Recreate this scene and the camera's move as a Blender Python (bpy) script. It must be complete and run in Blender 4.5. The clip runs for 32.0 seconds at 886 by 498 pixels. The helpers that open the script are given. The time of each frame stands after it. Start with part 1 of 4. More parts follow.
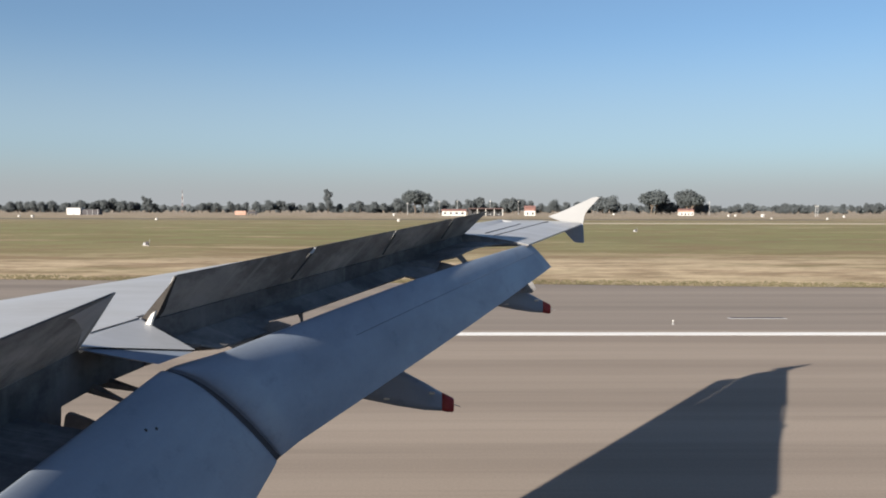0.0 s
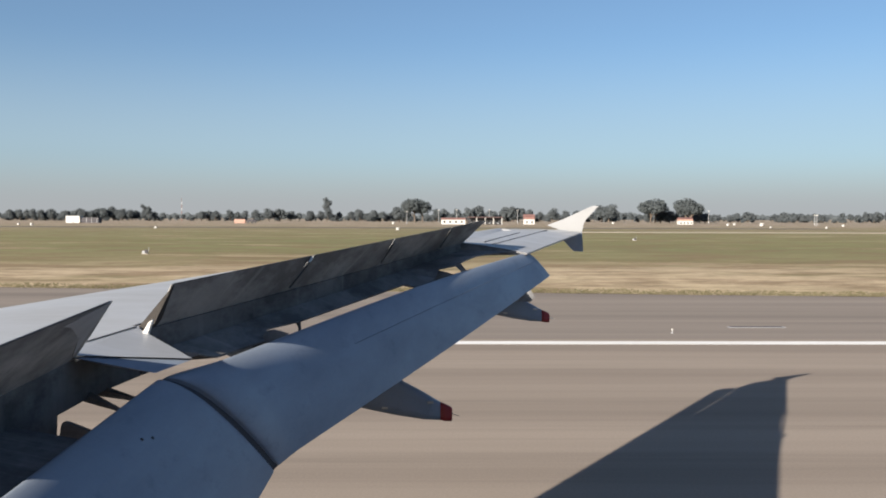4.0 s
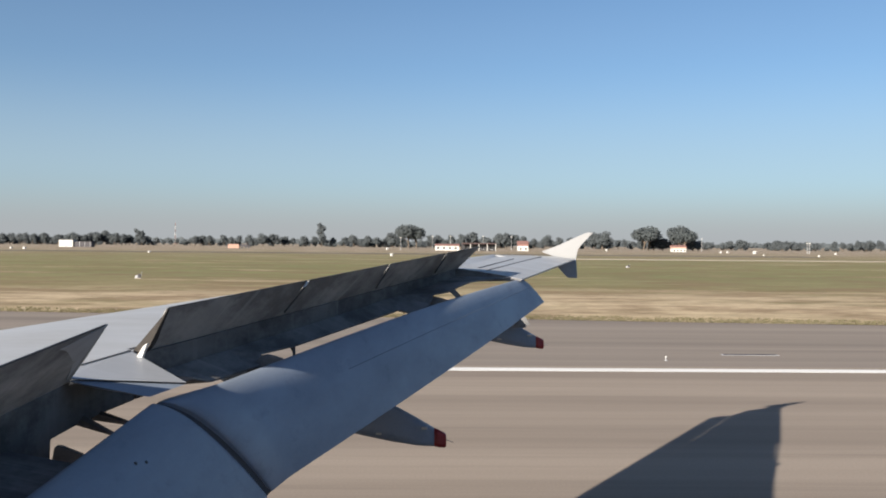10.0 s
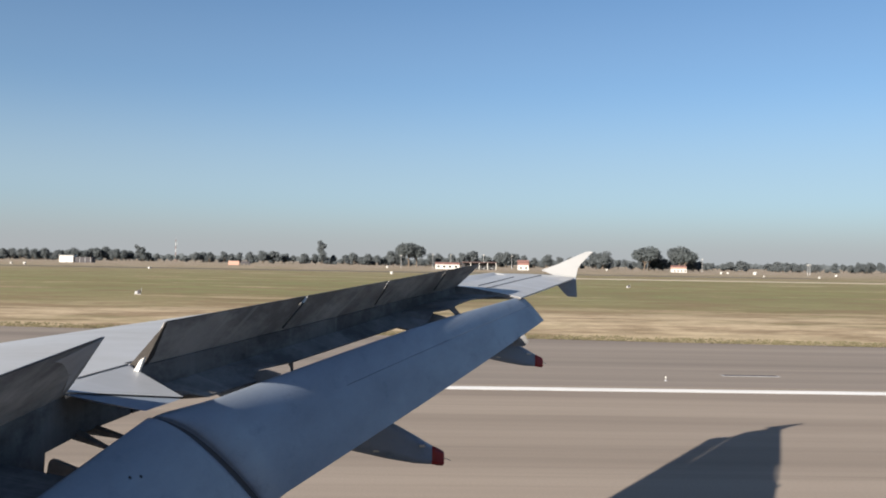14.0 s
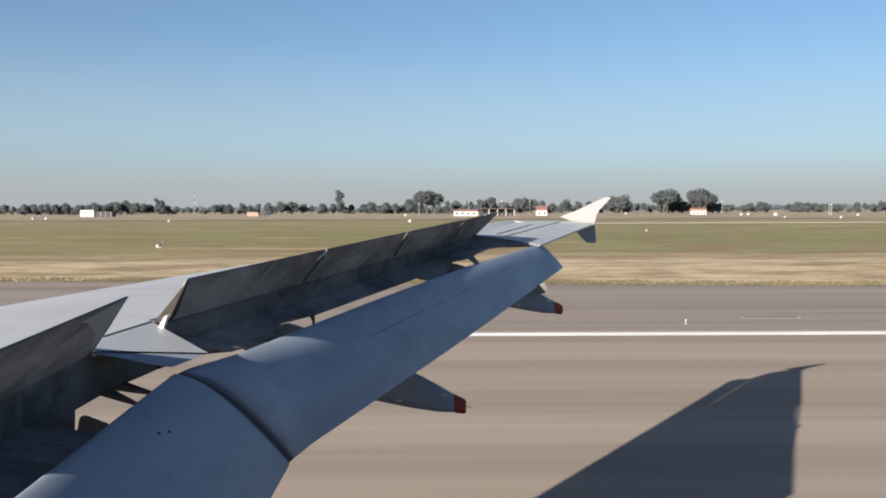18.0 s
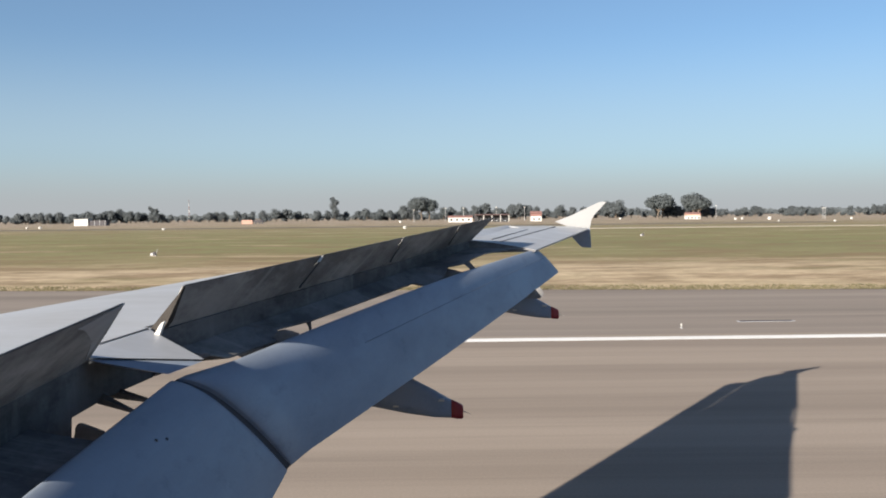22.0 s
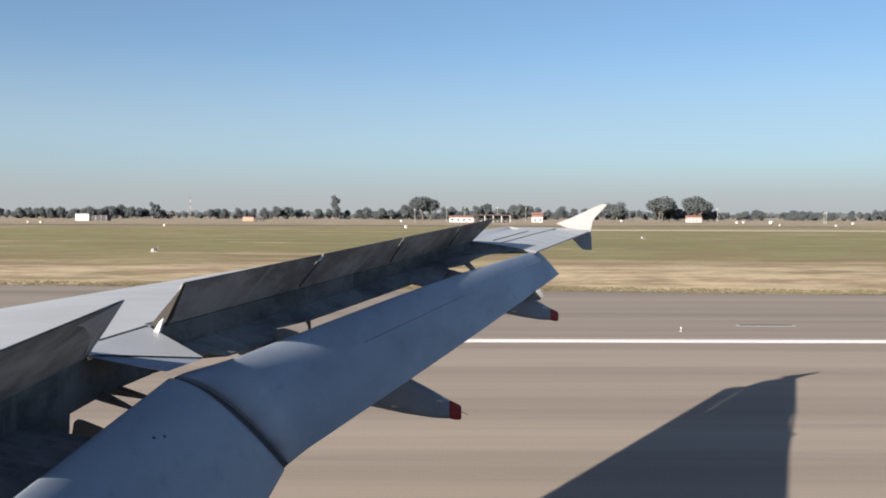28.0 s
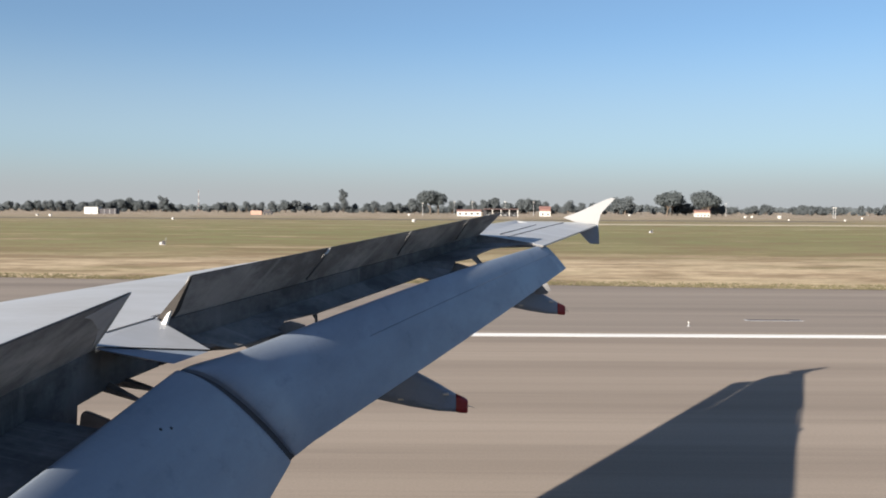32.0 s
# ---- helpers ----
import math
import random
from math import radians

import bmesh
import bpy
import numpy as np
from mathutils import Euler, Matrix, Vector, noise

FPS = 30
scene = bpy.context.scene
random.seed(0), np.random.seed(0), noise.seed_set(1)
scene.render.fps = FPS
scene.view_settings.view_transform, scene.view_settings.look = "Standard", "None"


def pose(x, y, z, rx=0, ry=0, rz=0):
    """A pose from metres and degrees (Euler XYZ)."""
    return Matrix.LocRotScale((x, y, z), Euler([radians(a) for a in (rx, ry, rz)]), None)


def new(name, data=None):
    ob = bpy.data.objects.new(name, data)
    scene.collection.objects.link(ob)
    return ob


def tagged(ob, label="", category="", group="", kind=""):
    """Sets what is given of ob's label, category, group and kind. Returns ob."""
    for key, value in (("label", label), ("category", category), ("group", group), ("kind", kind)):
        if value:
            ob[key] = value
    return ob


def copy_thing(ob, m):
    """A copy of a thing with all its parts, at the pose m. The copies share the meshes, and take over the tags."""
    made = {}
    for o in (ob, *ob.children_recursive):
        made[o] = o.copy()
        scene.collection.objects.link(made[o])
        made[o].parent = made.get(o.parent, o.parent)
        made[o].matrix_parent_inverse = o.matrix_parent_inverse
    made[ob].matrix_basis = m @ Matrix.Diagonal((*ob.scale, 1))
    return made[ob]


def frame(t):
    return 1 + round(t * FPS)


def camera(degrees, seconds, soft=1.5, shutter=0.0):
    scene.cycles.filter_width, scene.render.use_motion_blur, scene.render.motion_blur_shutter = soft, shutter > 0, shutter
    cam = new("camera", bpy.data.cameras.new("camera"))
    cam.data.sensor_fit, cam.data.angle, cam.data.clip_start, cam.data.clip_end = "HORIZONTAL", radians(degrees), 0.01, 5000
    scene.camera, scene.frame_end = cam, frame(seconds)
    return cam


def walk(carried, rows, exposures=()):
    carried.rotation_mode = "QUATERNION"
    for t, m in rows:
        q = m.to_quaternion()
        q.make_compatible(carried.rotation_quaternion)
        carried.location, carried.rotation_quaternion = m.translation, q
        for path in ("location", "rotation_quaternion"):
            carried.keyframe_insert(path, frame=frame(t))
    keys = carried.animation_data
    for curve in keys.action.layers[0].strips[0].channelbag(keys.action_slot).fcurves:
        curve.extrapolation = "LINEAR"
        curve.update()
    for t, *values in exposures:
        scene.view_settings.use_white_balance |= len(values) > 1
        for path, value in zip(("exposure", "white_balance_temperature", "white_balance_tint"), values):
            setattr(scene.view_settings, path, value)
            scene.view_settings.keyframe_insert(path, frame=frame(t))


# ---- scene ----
# The aircraft's frame: x runs aft, y outboard from the window, z up from the pavement.
PATH = [
    (0.0, -0.003, -0.001, 4.295, 87.45, -0.11, -0.95),
    (0.5, 0.004, 0.011, 4.288, 87.74, 0.45, -1.00),
    (1.0, -0.003, 0.002, 4.286, 88.08, -0.15, -1.02),
    (1.5, -0.002, -0.000, 4.294, 87.75, -0.42, -1.04),
    (2.0, -0.007, 0.000, 4.291, 87.80, 0.54, -1.08),
    (2.5, -0.003, 0.002, 4.283, 88.05, 0.63, -1.02),
    (3.0, 0.006, 0.008, 4.289, 87.97, 0.87, -0.83),
    (3.5, 0.003, 0.009, 4.296, 87.94, 0.22, -0.78),
    (5.5, 0.007, 0.007, 4.292, 88.25, -0.48, -1.15),
    (6.0, 0.000, 0.007, 4.294, 88.22, -0.31, -1.12),
    (6.5, 0.005, 0.005, 4.283, 88.28, -0.31, -1.03),
    (7.0, 0.004, 0.002, 4.293, 88.28, -0.13, -0.94),
    (7.5, -0.008, 0.000, 4.292, 88.57, -0.79, -0.99),
    (8.0, -0.004, 0.001, 4.290, 88.76, -0.48, -0.98),
    (8.5, -0.002, 0.001, 4.291, 88.72, -0.41, -0.89),
    (9.0, 0.006, 0.006, 4.287, 88.91, -0.39, -1.01),
    (9.5, 0.004, 0.004, 4.291, 89.23, -0.54, -1.13),
    (10.0, -0.007, -0.007, 4.291, 89.64, -0.52, -1.38),
    (10.5, -0.008, -0.001, 4.287, 90.38, -1.18, -1.61),
    (11.0, -0.001, -0.003, 4.295, 89.31, 1.35, -0.74),
    (11.5, -0.001, 0.004, 4.286, 88.70, 0.63, -0.57),
    (12.0, 0.002, 0.006, 4.284, 89.31, -0.13, -0.82),
    (12.5, -0.004, -0.003, 4.282, 90.18, -0.77, -1.23),
    (13.0, -0.003, 0.003, 4.284, 90.36, -0.78, -1.32),
    (13.5, -0.008, -0.004, 4.279, 90.56, -0.33, -1.40),
    (14.0, 0.001, 0.001, 4.277, 90.81, -0.99, -1.36),
    (14.5, -0.010, 0.002, 4.286, 90.51, -1.10, -1.42),
    (16.5, -0.009, -0.004, 4.294, 88.75, -0.66, -0.83),
    (17.0, -0.013, -0.004, 4.295, 88.47, 0.48, -0.69),
    (17.5, -0.007, -0.010, 4.296, 88.24, 0.68, -0.42),
    (18.0, -0.000, -0.000, 4.305, 87.47, 0.20, -0.22),
    (18.5, -0.005, -0.001, 4.289, 87.45, 0.08, -0.47),
    (19.0, -0.004, 0.000, 4.300, 87.41, 0.29, -0.43),
    (19.5, -0.002, 0.003, 4.304, 87.44, 0.03, -0.41),
    (20.0, -0.008, 0.000, 4.301, 87.49, 0.37, -0.56),
    (20.5, -0.004, -0.005, 4.294, 87.70, 0.71, -0.41),
    (21.0, -0.008, -0.005, 4.303, 87.76, 0.37, -0.44),
    (21.5, -0.000, -0.003, 4.288, 87.88, 0.51, -0.42),
    (22.0, -0.009, 0.002, 4.295, 87.87, 0.62, -0.56),
    (22.5, -0.003, -0.008, 4.293, 88.08, 0.12, -0.47),
    (23.0, -0.006, -0.002, 4.302, 87.77, 0.53, -0.53),
    (23.5, 0.002, -0.007, 4.296, 87.82, 0.55, -0.54),
    (24.0, -0.000, -0.003, 4.304, 87.61, 0.01, -0.52),
    (24.5, -0.003, -0.002, 4.301, 87.51, -0.05, -0.36),
    (25.0, -0.000, -0.001, 4.305, 87.38, 0.14, -0.27),
    (25.5, 0.002, -0.004, 4.304, 87.26, 0.43, -0.21),
    (26.0, -0.000, 0.005, 4.300, 87.64, 0.09, -0.36),
    (26.5, -0.003, 0.002, 4.293, 87.93, -0.09, -0.38),
    (28.5, -0.007, -0.000, 4.305, 87.84, -0.20, -0.50),
    (29.0, -0.003, -0.007, 4.298, 87.99, -0.11, -0.56),
    (29.5, -0.007, 0.000, 4.298, 87.99, 0.39, -0.58),
    (30.0, -0.003, -0.007, 4.299, 88.56, 0.11, -0.51),
    (30.5, -0.003, 0.002, 4.293, 88.50, 0.24, -0.30),
    (31.0, -0.008, 0.001, 4.295, 88.56, -0.01, -0.09),
    (31.5, -0.003, -0.007, 4.286, 88.20, -0.09, -0.04),
    (32.0, 0.000, 0.000, 4.300, 87.47, -0.31, -0.00),
]

cam = camera(52.0, 32.0, soft=1.9)
walk(cam, [(t, pose(x, y, z, rx, ry, rz)) for t, x, y, z, rx, ry, rz in PATH],
     exposures=[(0.0, 1.10), (14.0, 1.13), (20.0, 1.18), (32.0, 1.23)])

# ---- light ----
SUN_DIR = Vector((-1.70, -2.09, 0.985)).normalized()
ELEV = math.asin(SUN_DIR.z)
world = bpy.data.worlds.new("sky")
scene.world = world
world.use_nodes = True
wn = world.node_tree
sky = wn.nodes.new("ShaderNodeTexSky")
sky.sky_type = "NISHITA"
sky.sun_disc = False
sky.sun_elevation = ELEV
sky.sun_rotation = math.atan2(SUN_DIR.x, SUN_DIR.y)
sky.air_density, sky.dust_density, sky.ozone_density = 0.80, 0.8, 2.2
wn.nodes["Background"].inputs["Strength"].default_value = 0.0624
tint = wn.nodes.new("ShaderNodeMix")
tint.data_type, tint.blend_type = "RGBA", "MULTIPLY"
tint.inputs[0].default_value = 1.0
wn.links.new(sky.outputs[0], tint.inputs[6])
# dusty haze low over the plain, the same all round
way = wn.nodes.new("ShaderNodeTexCoord")
split = wn.nodes.new("ShaderNodeSeparateXYZ")
wn.links.new(way.outputs["Generated"], split.inputs[0])
# sky paled overhead, above the view, to make shade less blue
pale = wn.nodes.new("ShaderNodeValToRGB")
pale.color_ramp.interpolation = "EASE"
for el, (p, c) in zip((pale.color_ramp.elements[0], pale.color_ramp.elements[1]), ((0.28, (0.675, 0.842, 0.933)), (0.75, (1.0, 0.915, 0.900)))):
    el.position, el.color = p, c + (1,)
wn.links.new(split.outputs[2], pale.inputs[0])
wn.links.new(pale.outputs[0], tint.inputs[7])
depth = wn.nodes.new("ShaderNodeValToRGB")
depth.color_ramp.interpolation = "EASE"
for el, (p, v) in zip((depth.color_ramp.elements[0], depth.color_ramp.elements[1]), ((0.0, 0.92), (0.36, 0.0))):
    el.position, el.color = p, (v, v, v, 1)
mid = depth.color_ramp.elements.new(0.07)
mid.color = (0.52, 0.52, 0.52, 1)
high = depth.color_ramp.elements.new(0.20)
high.color = (0.14, 0.14, 0.14, 1)
wn.links.new(split.outputs[2], depth.inputs[0])
haze = wn.nodes.new("ShaderNodeMix")
haze.data_type = "RGBA"
layer = wn.nodes.new("ShaderNodeValToRGB")
layer.color_ramp.interpolation = "EASE"
for el, (p, v) in zip((layer.color_ramp.elements[0], layer.color_ramp.elements[1]), ((0.012, 0.0), (0.085, 1.0))):
    el.position, el.color = p, (v, v, v, 1)
wn.links.new(split.outputs[2], layer.inputs[0])
murk = wn.nodes.new("ShaderNodeMix")
murk.data_type = "RGBA"
murk.inputs[6].default_value = (3.25, 3.375, 3.54, 1)
murk.inputs[7].default_value = (3.57, 4.125, 4.54, 1)
wn.links.new(layer.outputs[0], murk.inputs[0])
wn.links.new(murk.outputs[2], haze.inputs[7])
wn.links.new(depth.outputs[0], haze.inputs[0])
wn.links.new(tint.outputs[2], haze.inputs[6])
wn.links.new(haze.outputs[2], wn.nodes["Background"].inputs["Color"])
sun_data = bpy.data.lights.new("sun", "SUN")
sun_data.energy, sun_data.angle, sun_data.color = 5.0, radians(0.5), (1.0, 0.92, 0.82)
sun = new("sun", sun_data)
sun.matrix_world = Matrix.Translation((-30, -40, 30)) @ SUN_DIR.to_track_quat("Z", "Y").to_matrix().to_4x4()


# ---- materials ----
class Nodes:
    """A small builder for one procedural material."""

    def __init__(self, name, rough=0.6, metal=0.0, spec=0.5):
        self.mat = bpy.data.materials.new(name)
        self.mat.use_nodes = True
        self.t = self.mat.node_tree
        self.b = self.t.nodes["Principled BSDF"]
        self.b.inputs["Roughness"].default_value = rough
        self.b.inputs["Metallic"].default_value = metal
        self.b.inputs["Specular IOR Level"].default_value = spec

    def n(self, kind, **inputs):
        node = self.t.nodes.new(kind)
        for key, v in inputs.items():
            sock = node.inputs[key.replace("_", " ")]
            if isinstance(v, bpy.types.NodeSocket):
                self.t.links.new(v, sock)
            else:
                sock.default_value = v
        return node

    def coords(self, scale=(1, 1, 1)):
        g = self.n("ShaderNodeTexCoord")
        m = self.n("ShaderNodeMapping", Vector=g.outputs["Object"])
        m.inputs["Scale"].default_value = scale
        return m.outputs[0]

    def noise(self, size, stretch=(1, 1, 1), detail=5.0, rough=0.6):
        v = self.coords(tuple(s / size for s in stretch))
        return self.n("ShaderNodeTexNoise", Vector=v, Scale=1.0, Detail=detail, Roughness=rough).outputs["Fac"]

    def ramp(self, fac, stops, mode="LINEAR"):
        r = self.n("ShaderNodeValToRGB", Fac=fac)
        r.color_ramp.interpolation = mode
        e = r.color_ramp.elements
        while len(e) < len(stops):
            e.new(0.5)
        for el, (p, c) in zip(e, stops):
            el.position = p
            el.color = (*c, 1) if not isinstance(c, (int, float)) else (c, c, c, 1)
        return r.outputs[0]

    def mix(self, fac, a, b, mode="MIX"):
        m = self.t.nodes.new("ShaderNodeMix")
        m.data_type, m.blend_type = "RGBA", mode
        for sock, v in ((m.inputs[0], fac), (m.inputs[6], a), (m.inputs[7], b)):
            if isinstance(v, bpy.types.NodeSocket):
                self.t.links.new(v, sock)
            else:
                sock.default_value = v if isinstance(v, (int, float)) else (*v, 1)
        return m.outputs[2]

    def math(self, op, a, b):
        m = self.t.nodes.new("ShaderNodeMath")
        m.operation = op
        for sock, v in zip(m.inputs, (a, b)):
            if isinstance(v, bpy.types.NodeSocket):
                self.t.links.new(v, sock)
            else:
                sock.default_value = v
        return m.outputs[0]

    def color(self, sock):
        self.t.links.new(sock, self.b.inputs["Base Color"])
        return self

    def bump(self, height, strength=0.2, distance=0.02):
        b = self.n("ShaderNodeBump", Height=height, Strength=strength, Distance=distance)
        self.t.links.new(b.outputs[0], self.b.inputs["Normal"])
        return self

    def rough(self, sock):
        self.t.links.new(sock, self.b.inputs["Roughness"])
        return self


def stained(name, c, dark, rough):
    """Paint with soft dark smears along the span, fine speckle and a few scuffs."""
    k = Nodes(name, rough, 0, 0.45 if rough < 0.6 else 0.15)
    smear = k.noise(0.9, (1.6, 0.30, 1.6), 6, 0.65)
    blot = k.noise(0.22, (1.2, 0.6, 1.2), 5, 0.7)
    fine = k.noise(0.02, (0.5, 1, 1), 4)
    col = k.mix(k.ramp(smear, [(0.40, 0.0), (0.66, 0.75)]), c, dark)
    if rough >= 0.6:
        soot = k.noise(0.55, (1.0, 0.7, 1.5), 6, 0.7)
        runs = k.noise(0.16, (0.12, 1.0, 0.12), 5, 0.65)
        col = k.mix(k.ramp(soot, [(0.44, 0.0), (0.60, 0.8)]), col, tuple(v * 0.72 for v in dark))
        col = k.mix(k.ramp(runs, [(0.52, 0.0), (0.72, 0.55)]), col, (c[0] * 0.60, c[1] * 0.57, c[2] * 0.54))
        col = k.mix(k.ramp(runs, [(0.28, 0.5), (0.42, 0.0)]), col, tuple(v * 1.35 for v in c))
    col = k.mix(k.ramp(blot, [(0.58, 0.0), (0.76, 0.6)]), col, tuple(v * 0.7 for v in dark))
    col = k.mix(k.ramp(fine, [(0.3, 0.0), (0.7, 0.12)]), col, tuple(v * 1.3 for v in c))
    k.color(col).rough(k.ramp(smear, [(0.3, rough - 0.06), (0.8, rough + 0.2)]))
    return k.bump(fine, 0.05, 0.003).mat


def paint(name, c, dirt=(0.12, 0.11, 0.10), amount=0.35, rough=0.45, streak=(0.35, 1, 1), metal=0.0, spec=0.5):
    k = Nodes(name, rough, metal, spec)
    grime = k.noise(0.45, streak, 6)
    fine = k.noise(0.03, (0.4, 1, 1), 4)
    f = k.ramp(grime, [(0.42, 0.0), (0.78, amount)])
    base = k.mix(k.ramp(fine, [(0.3, 0.0), (0.7, 0.14)]), c, tuple(v * 0.75 for v in c))
    k.color(k.mix(f, base, dirt))
    k.rough(k.ramp(grime, [(0.3, rough - 0.08), (0.8, rough + 0.2)]))
    return k.bump(fine, 0.05, 0.004).mat


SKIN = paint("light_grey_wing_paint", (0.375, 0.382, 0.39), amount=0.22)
# Darker and bluer than the wing paint: shade is put into this colour.
FLAP = stained("shade_toned_flap_paint", (0.234, 0.272, 0.330), (0.162, 0.191, 0.236), 0.46)
# Darker than the cove: recess shade is put into this colour.
SPAR = stained("shade_dark_spar_primer", (0.185, 0.180, 0.175), (0.078, 0.076, 0.075), 0.9)
DARKR = stained("dark_brown_rib", (0.070, 0.062, 0.056), (0.03, 0.026, 0.023), 0.8)
FSEAM = paint("flap_seam_paint", (0.125, 0.148, 0.182), amount=0.15, rough=0.6)
# Dirty paint with strong blotches; they also stand in for underside shade.
SPOIL = stained("dirty_shaded_underside", (0.460, 0.448, 0.430), (0.215, 0.208, 0.200), 0.65)
# Lighter copy of the spoiler paint: bounced light is put into this colour.
BOUNCE = paint("bounce_lit_spoiler_paint", (0.62, 0.62, 0.62), amount=0.3, rough=0.5)
# Stained primer; the dark of the recess is put into its colour.
COVE = stained("shade_dark_cove_primer", (0.250, 0.244, 0.240), (0.112, 0.110, 0.109), 0.9)
WHITE = paint("white_fence_paint", (0.335, 0.332, 0.328), amount=0.15, rough=0.5)
RED = paint("red_tail_paint", (0.30, 0.018, 0.020), dirt=(0.10, 0.02, 0.02), amount=0.4, rough=0.35)
RUBBER = paint("black_rubber", (0.03, 0.03, 0.032), amount=0.3, rough=0.7)
SEAL = paint("dark_grey_seal", (0.052, 0.060, 0.072), amount=0.3, rough=0.7)
METAL = paint("bare_actuator_metal", (0.62, 0.60, 0.55), amount=0.2, rough=0.3, metal=0.6)
SEAM = paint("panel_seam_sealant", (0.07, 0.075, 0.08), amount=0.2, rough=0.7)


def pavement(name, light, dark, streak=1.0):
    k = Nodes(name, 0.9, 0, 0.15)
    bands = k.noise(3.2, (0.012, 1, 1), 4, 0.55)
    lines = k.noise(0.55, (0.016, 1, 1), 6, 0.75)
    rubber = k.noise(1.7, (0.03, 1, 1), 6, 0.65)
    blot = k.noise(9.0, (0.16, 1, 1), 5)
    grain = k.noise(0.05, (1, 1, 1), 4)
    c = k.mix(k.ramp(bands, [(0.36, 0.0), (0.66, 1.0)]), light, dark)
    c = k.mix(k.ramp(lines, [(0.50, 0.0), (0.78, 0.55 * streak)]), c, tuple(v * 0.62 for v in dark))
    c = k.mix(k.ramp(rubber, [(0.55, 0.0), (0.70, 0.5 * streak)]), c, tuple(v * 0.55 for v in dark))
    c = k.mix(k.ramp(blot, [(0.4, 0.0), (0.75, 0.4)]), c, tuple(v * 1.12 for v in light))
    c = k.mix(k.ramp(grain, [(0.35, 0.0), (0.7, 0.22)]), c, tuple(v * 0.6 for v in dark))
    return k.color(c).bump(grain, 0.25, 0.01).mat


RUNWAY = pavement("worn_runway_concrete", (0.322, 0.266, 0.215), (0.222, 0.181, 0.146))
SHOULDER = pavement("asphalt_shoulder", (0.275, 0.232, 0.194), (0.195, 0.163, 0.137), 0.8)
TAXI = pavement("dark_taxiway_asphalt", (0.125, 0.112, 0.10), (0.085, 0.076, 0.07), 0.5)
LINE = paint("white_runway_marking", (0.76, 0.74, 0.70), dirt=(0.35, 0.32, 0.28), amount=0.4, rough=0.7, streak=(0.1, 1, 1))


def field():
    k = Nodes("dry_airfield_grass", 0.95, 0, 0.1)
    g = k.n("ShaderNodeTexCoord")
    sep = k.n("ShaderNodeSeparateXYZ", Vector=g.outputs["Object"])
    wide = k.noise(45.0, (0.45, 1, 1), 6)
    inv = k.math("DIVIDE", 50.0, k.math("MAXIMUM", sep.outputs["Y"], 20.0))
    off = k.math("MULTIPLY", k.math("SUBTRACT", wide, 0.5), k.math("MULTIPLY", inv, 0.42))
    v = k.math("ADD", inv, off)
    # The farthest bands are paled: haze is put into the grass colour.
    zones = k.ramp(v, [
        (0.00, (0.430, 0.375, 0.315)), (0.055, (0.470, 0.400, 0.320)), (0.115, (0.420, 0.350, 0.260)),
        (0.135, (0.320, 0.275, 0.165)), (0.19, (0.285, 0.272, 0.135)), (0.30, (0.250, 0.252, 0.108)),
        (0.42, (0.255, 0.245, 0.110)), (0.515, (0.290, 0.250, 0.125)), (0.60, (0.390, 0.318, 0.180)),
        (0.68, (0.580, 0.455, 0.290)), (0.85, (0.640, 0.500, 0.315)), (0.94, (0.560, 0.440, 0.270)),
        (1.00, (0.400, 0.325, 0.190))])
    green = k.noise(90.0, (0.5, 1, 1), 5)
    c = k.mix(k.math("MULTIPLY", k.ramp(green, [(0.44, 0.0), (0.62, 0.7)]), k.ramp(v, [(0.13, 0.0), (0.20, 1.0), (0.50, 1.0), (0.58, 0.0)])),
              zones, (0.196, 0.212, 0.088))
    patch = k.noise(7.0, (0.55, 1, 1), 6, 0.7)
    c = k.mix(k.ramp(patch, [(0.47, 0.0), (0.58, 0.7)]), c, (0.234, 0.154, 0.088))
    weed = k.noise(16.0, (0.5, 1, 1), 6, 0.7)
    c = k.mix(k.ramp(weed, [(0.50, 0.0), (0.62, 0.75)]), c, (0.208, 0.183, 0.079))
    bare = k.noise(15.0, (0.4, 1, 1), 6, 0.75)
    c = k.mix(k.ramp(bare, [(0.55, 0.0), (0.66, 0.75)]), c, (0.520, 0.386, 0.251))
    thin = k.noise(5.0, (0.10, 1, 1), 5, 0.7)
    c = k.mix(k.ramp(thin, [(0.62, 0.0), (0.70, 0.7)]), c, (0.600, 0.480, 0.330))
    clump = k.noise(2.6, (0.8, 1, 1), 5, 0.75)
    c = k.mix(k.ramp(clump, [(0.44, 0.0), (0.70, 0.55)]), c, (0.185, 0.150, 0.080))
    fine = k.noise(0.35, (0.4, 1, 1), 4, 0.8)
    c = k.mix(k.ramp(fine, [(0.35, 0.0), (0.75, 0.35)]), c, (0.156, 0.116, 0.065))
    c = k.mix(1.0, c, (0.89, 0.89, 0.92), "MULTIPLY")
    return k.color(c).bump(fine, 0.3, 0.05).mat


GRASS = field()


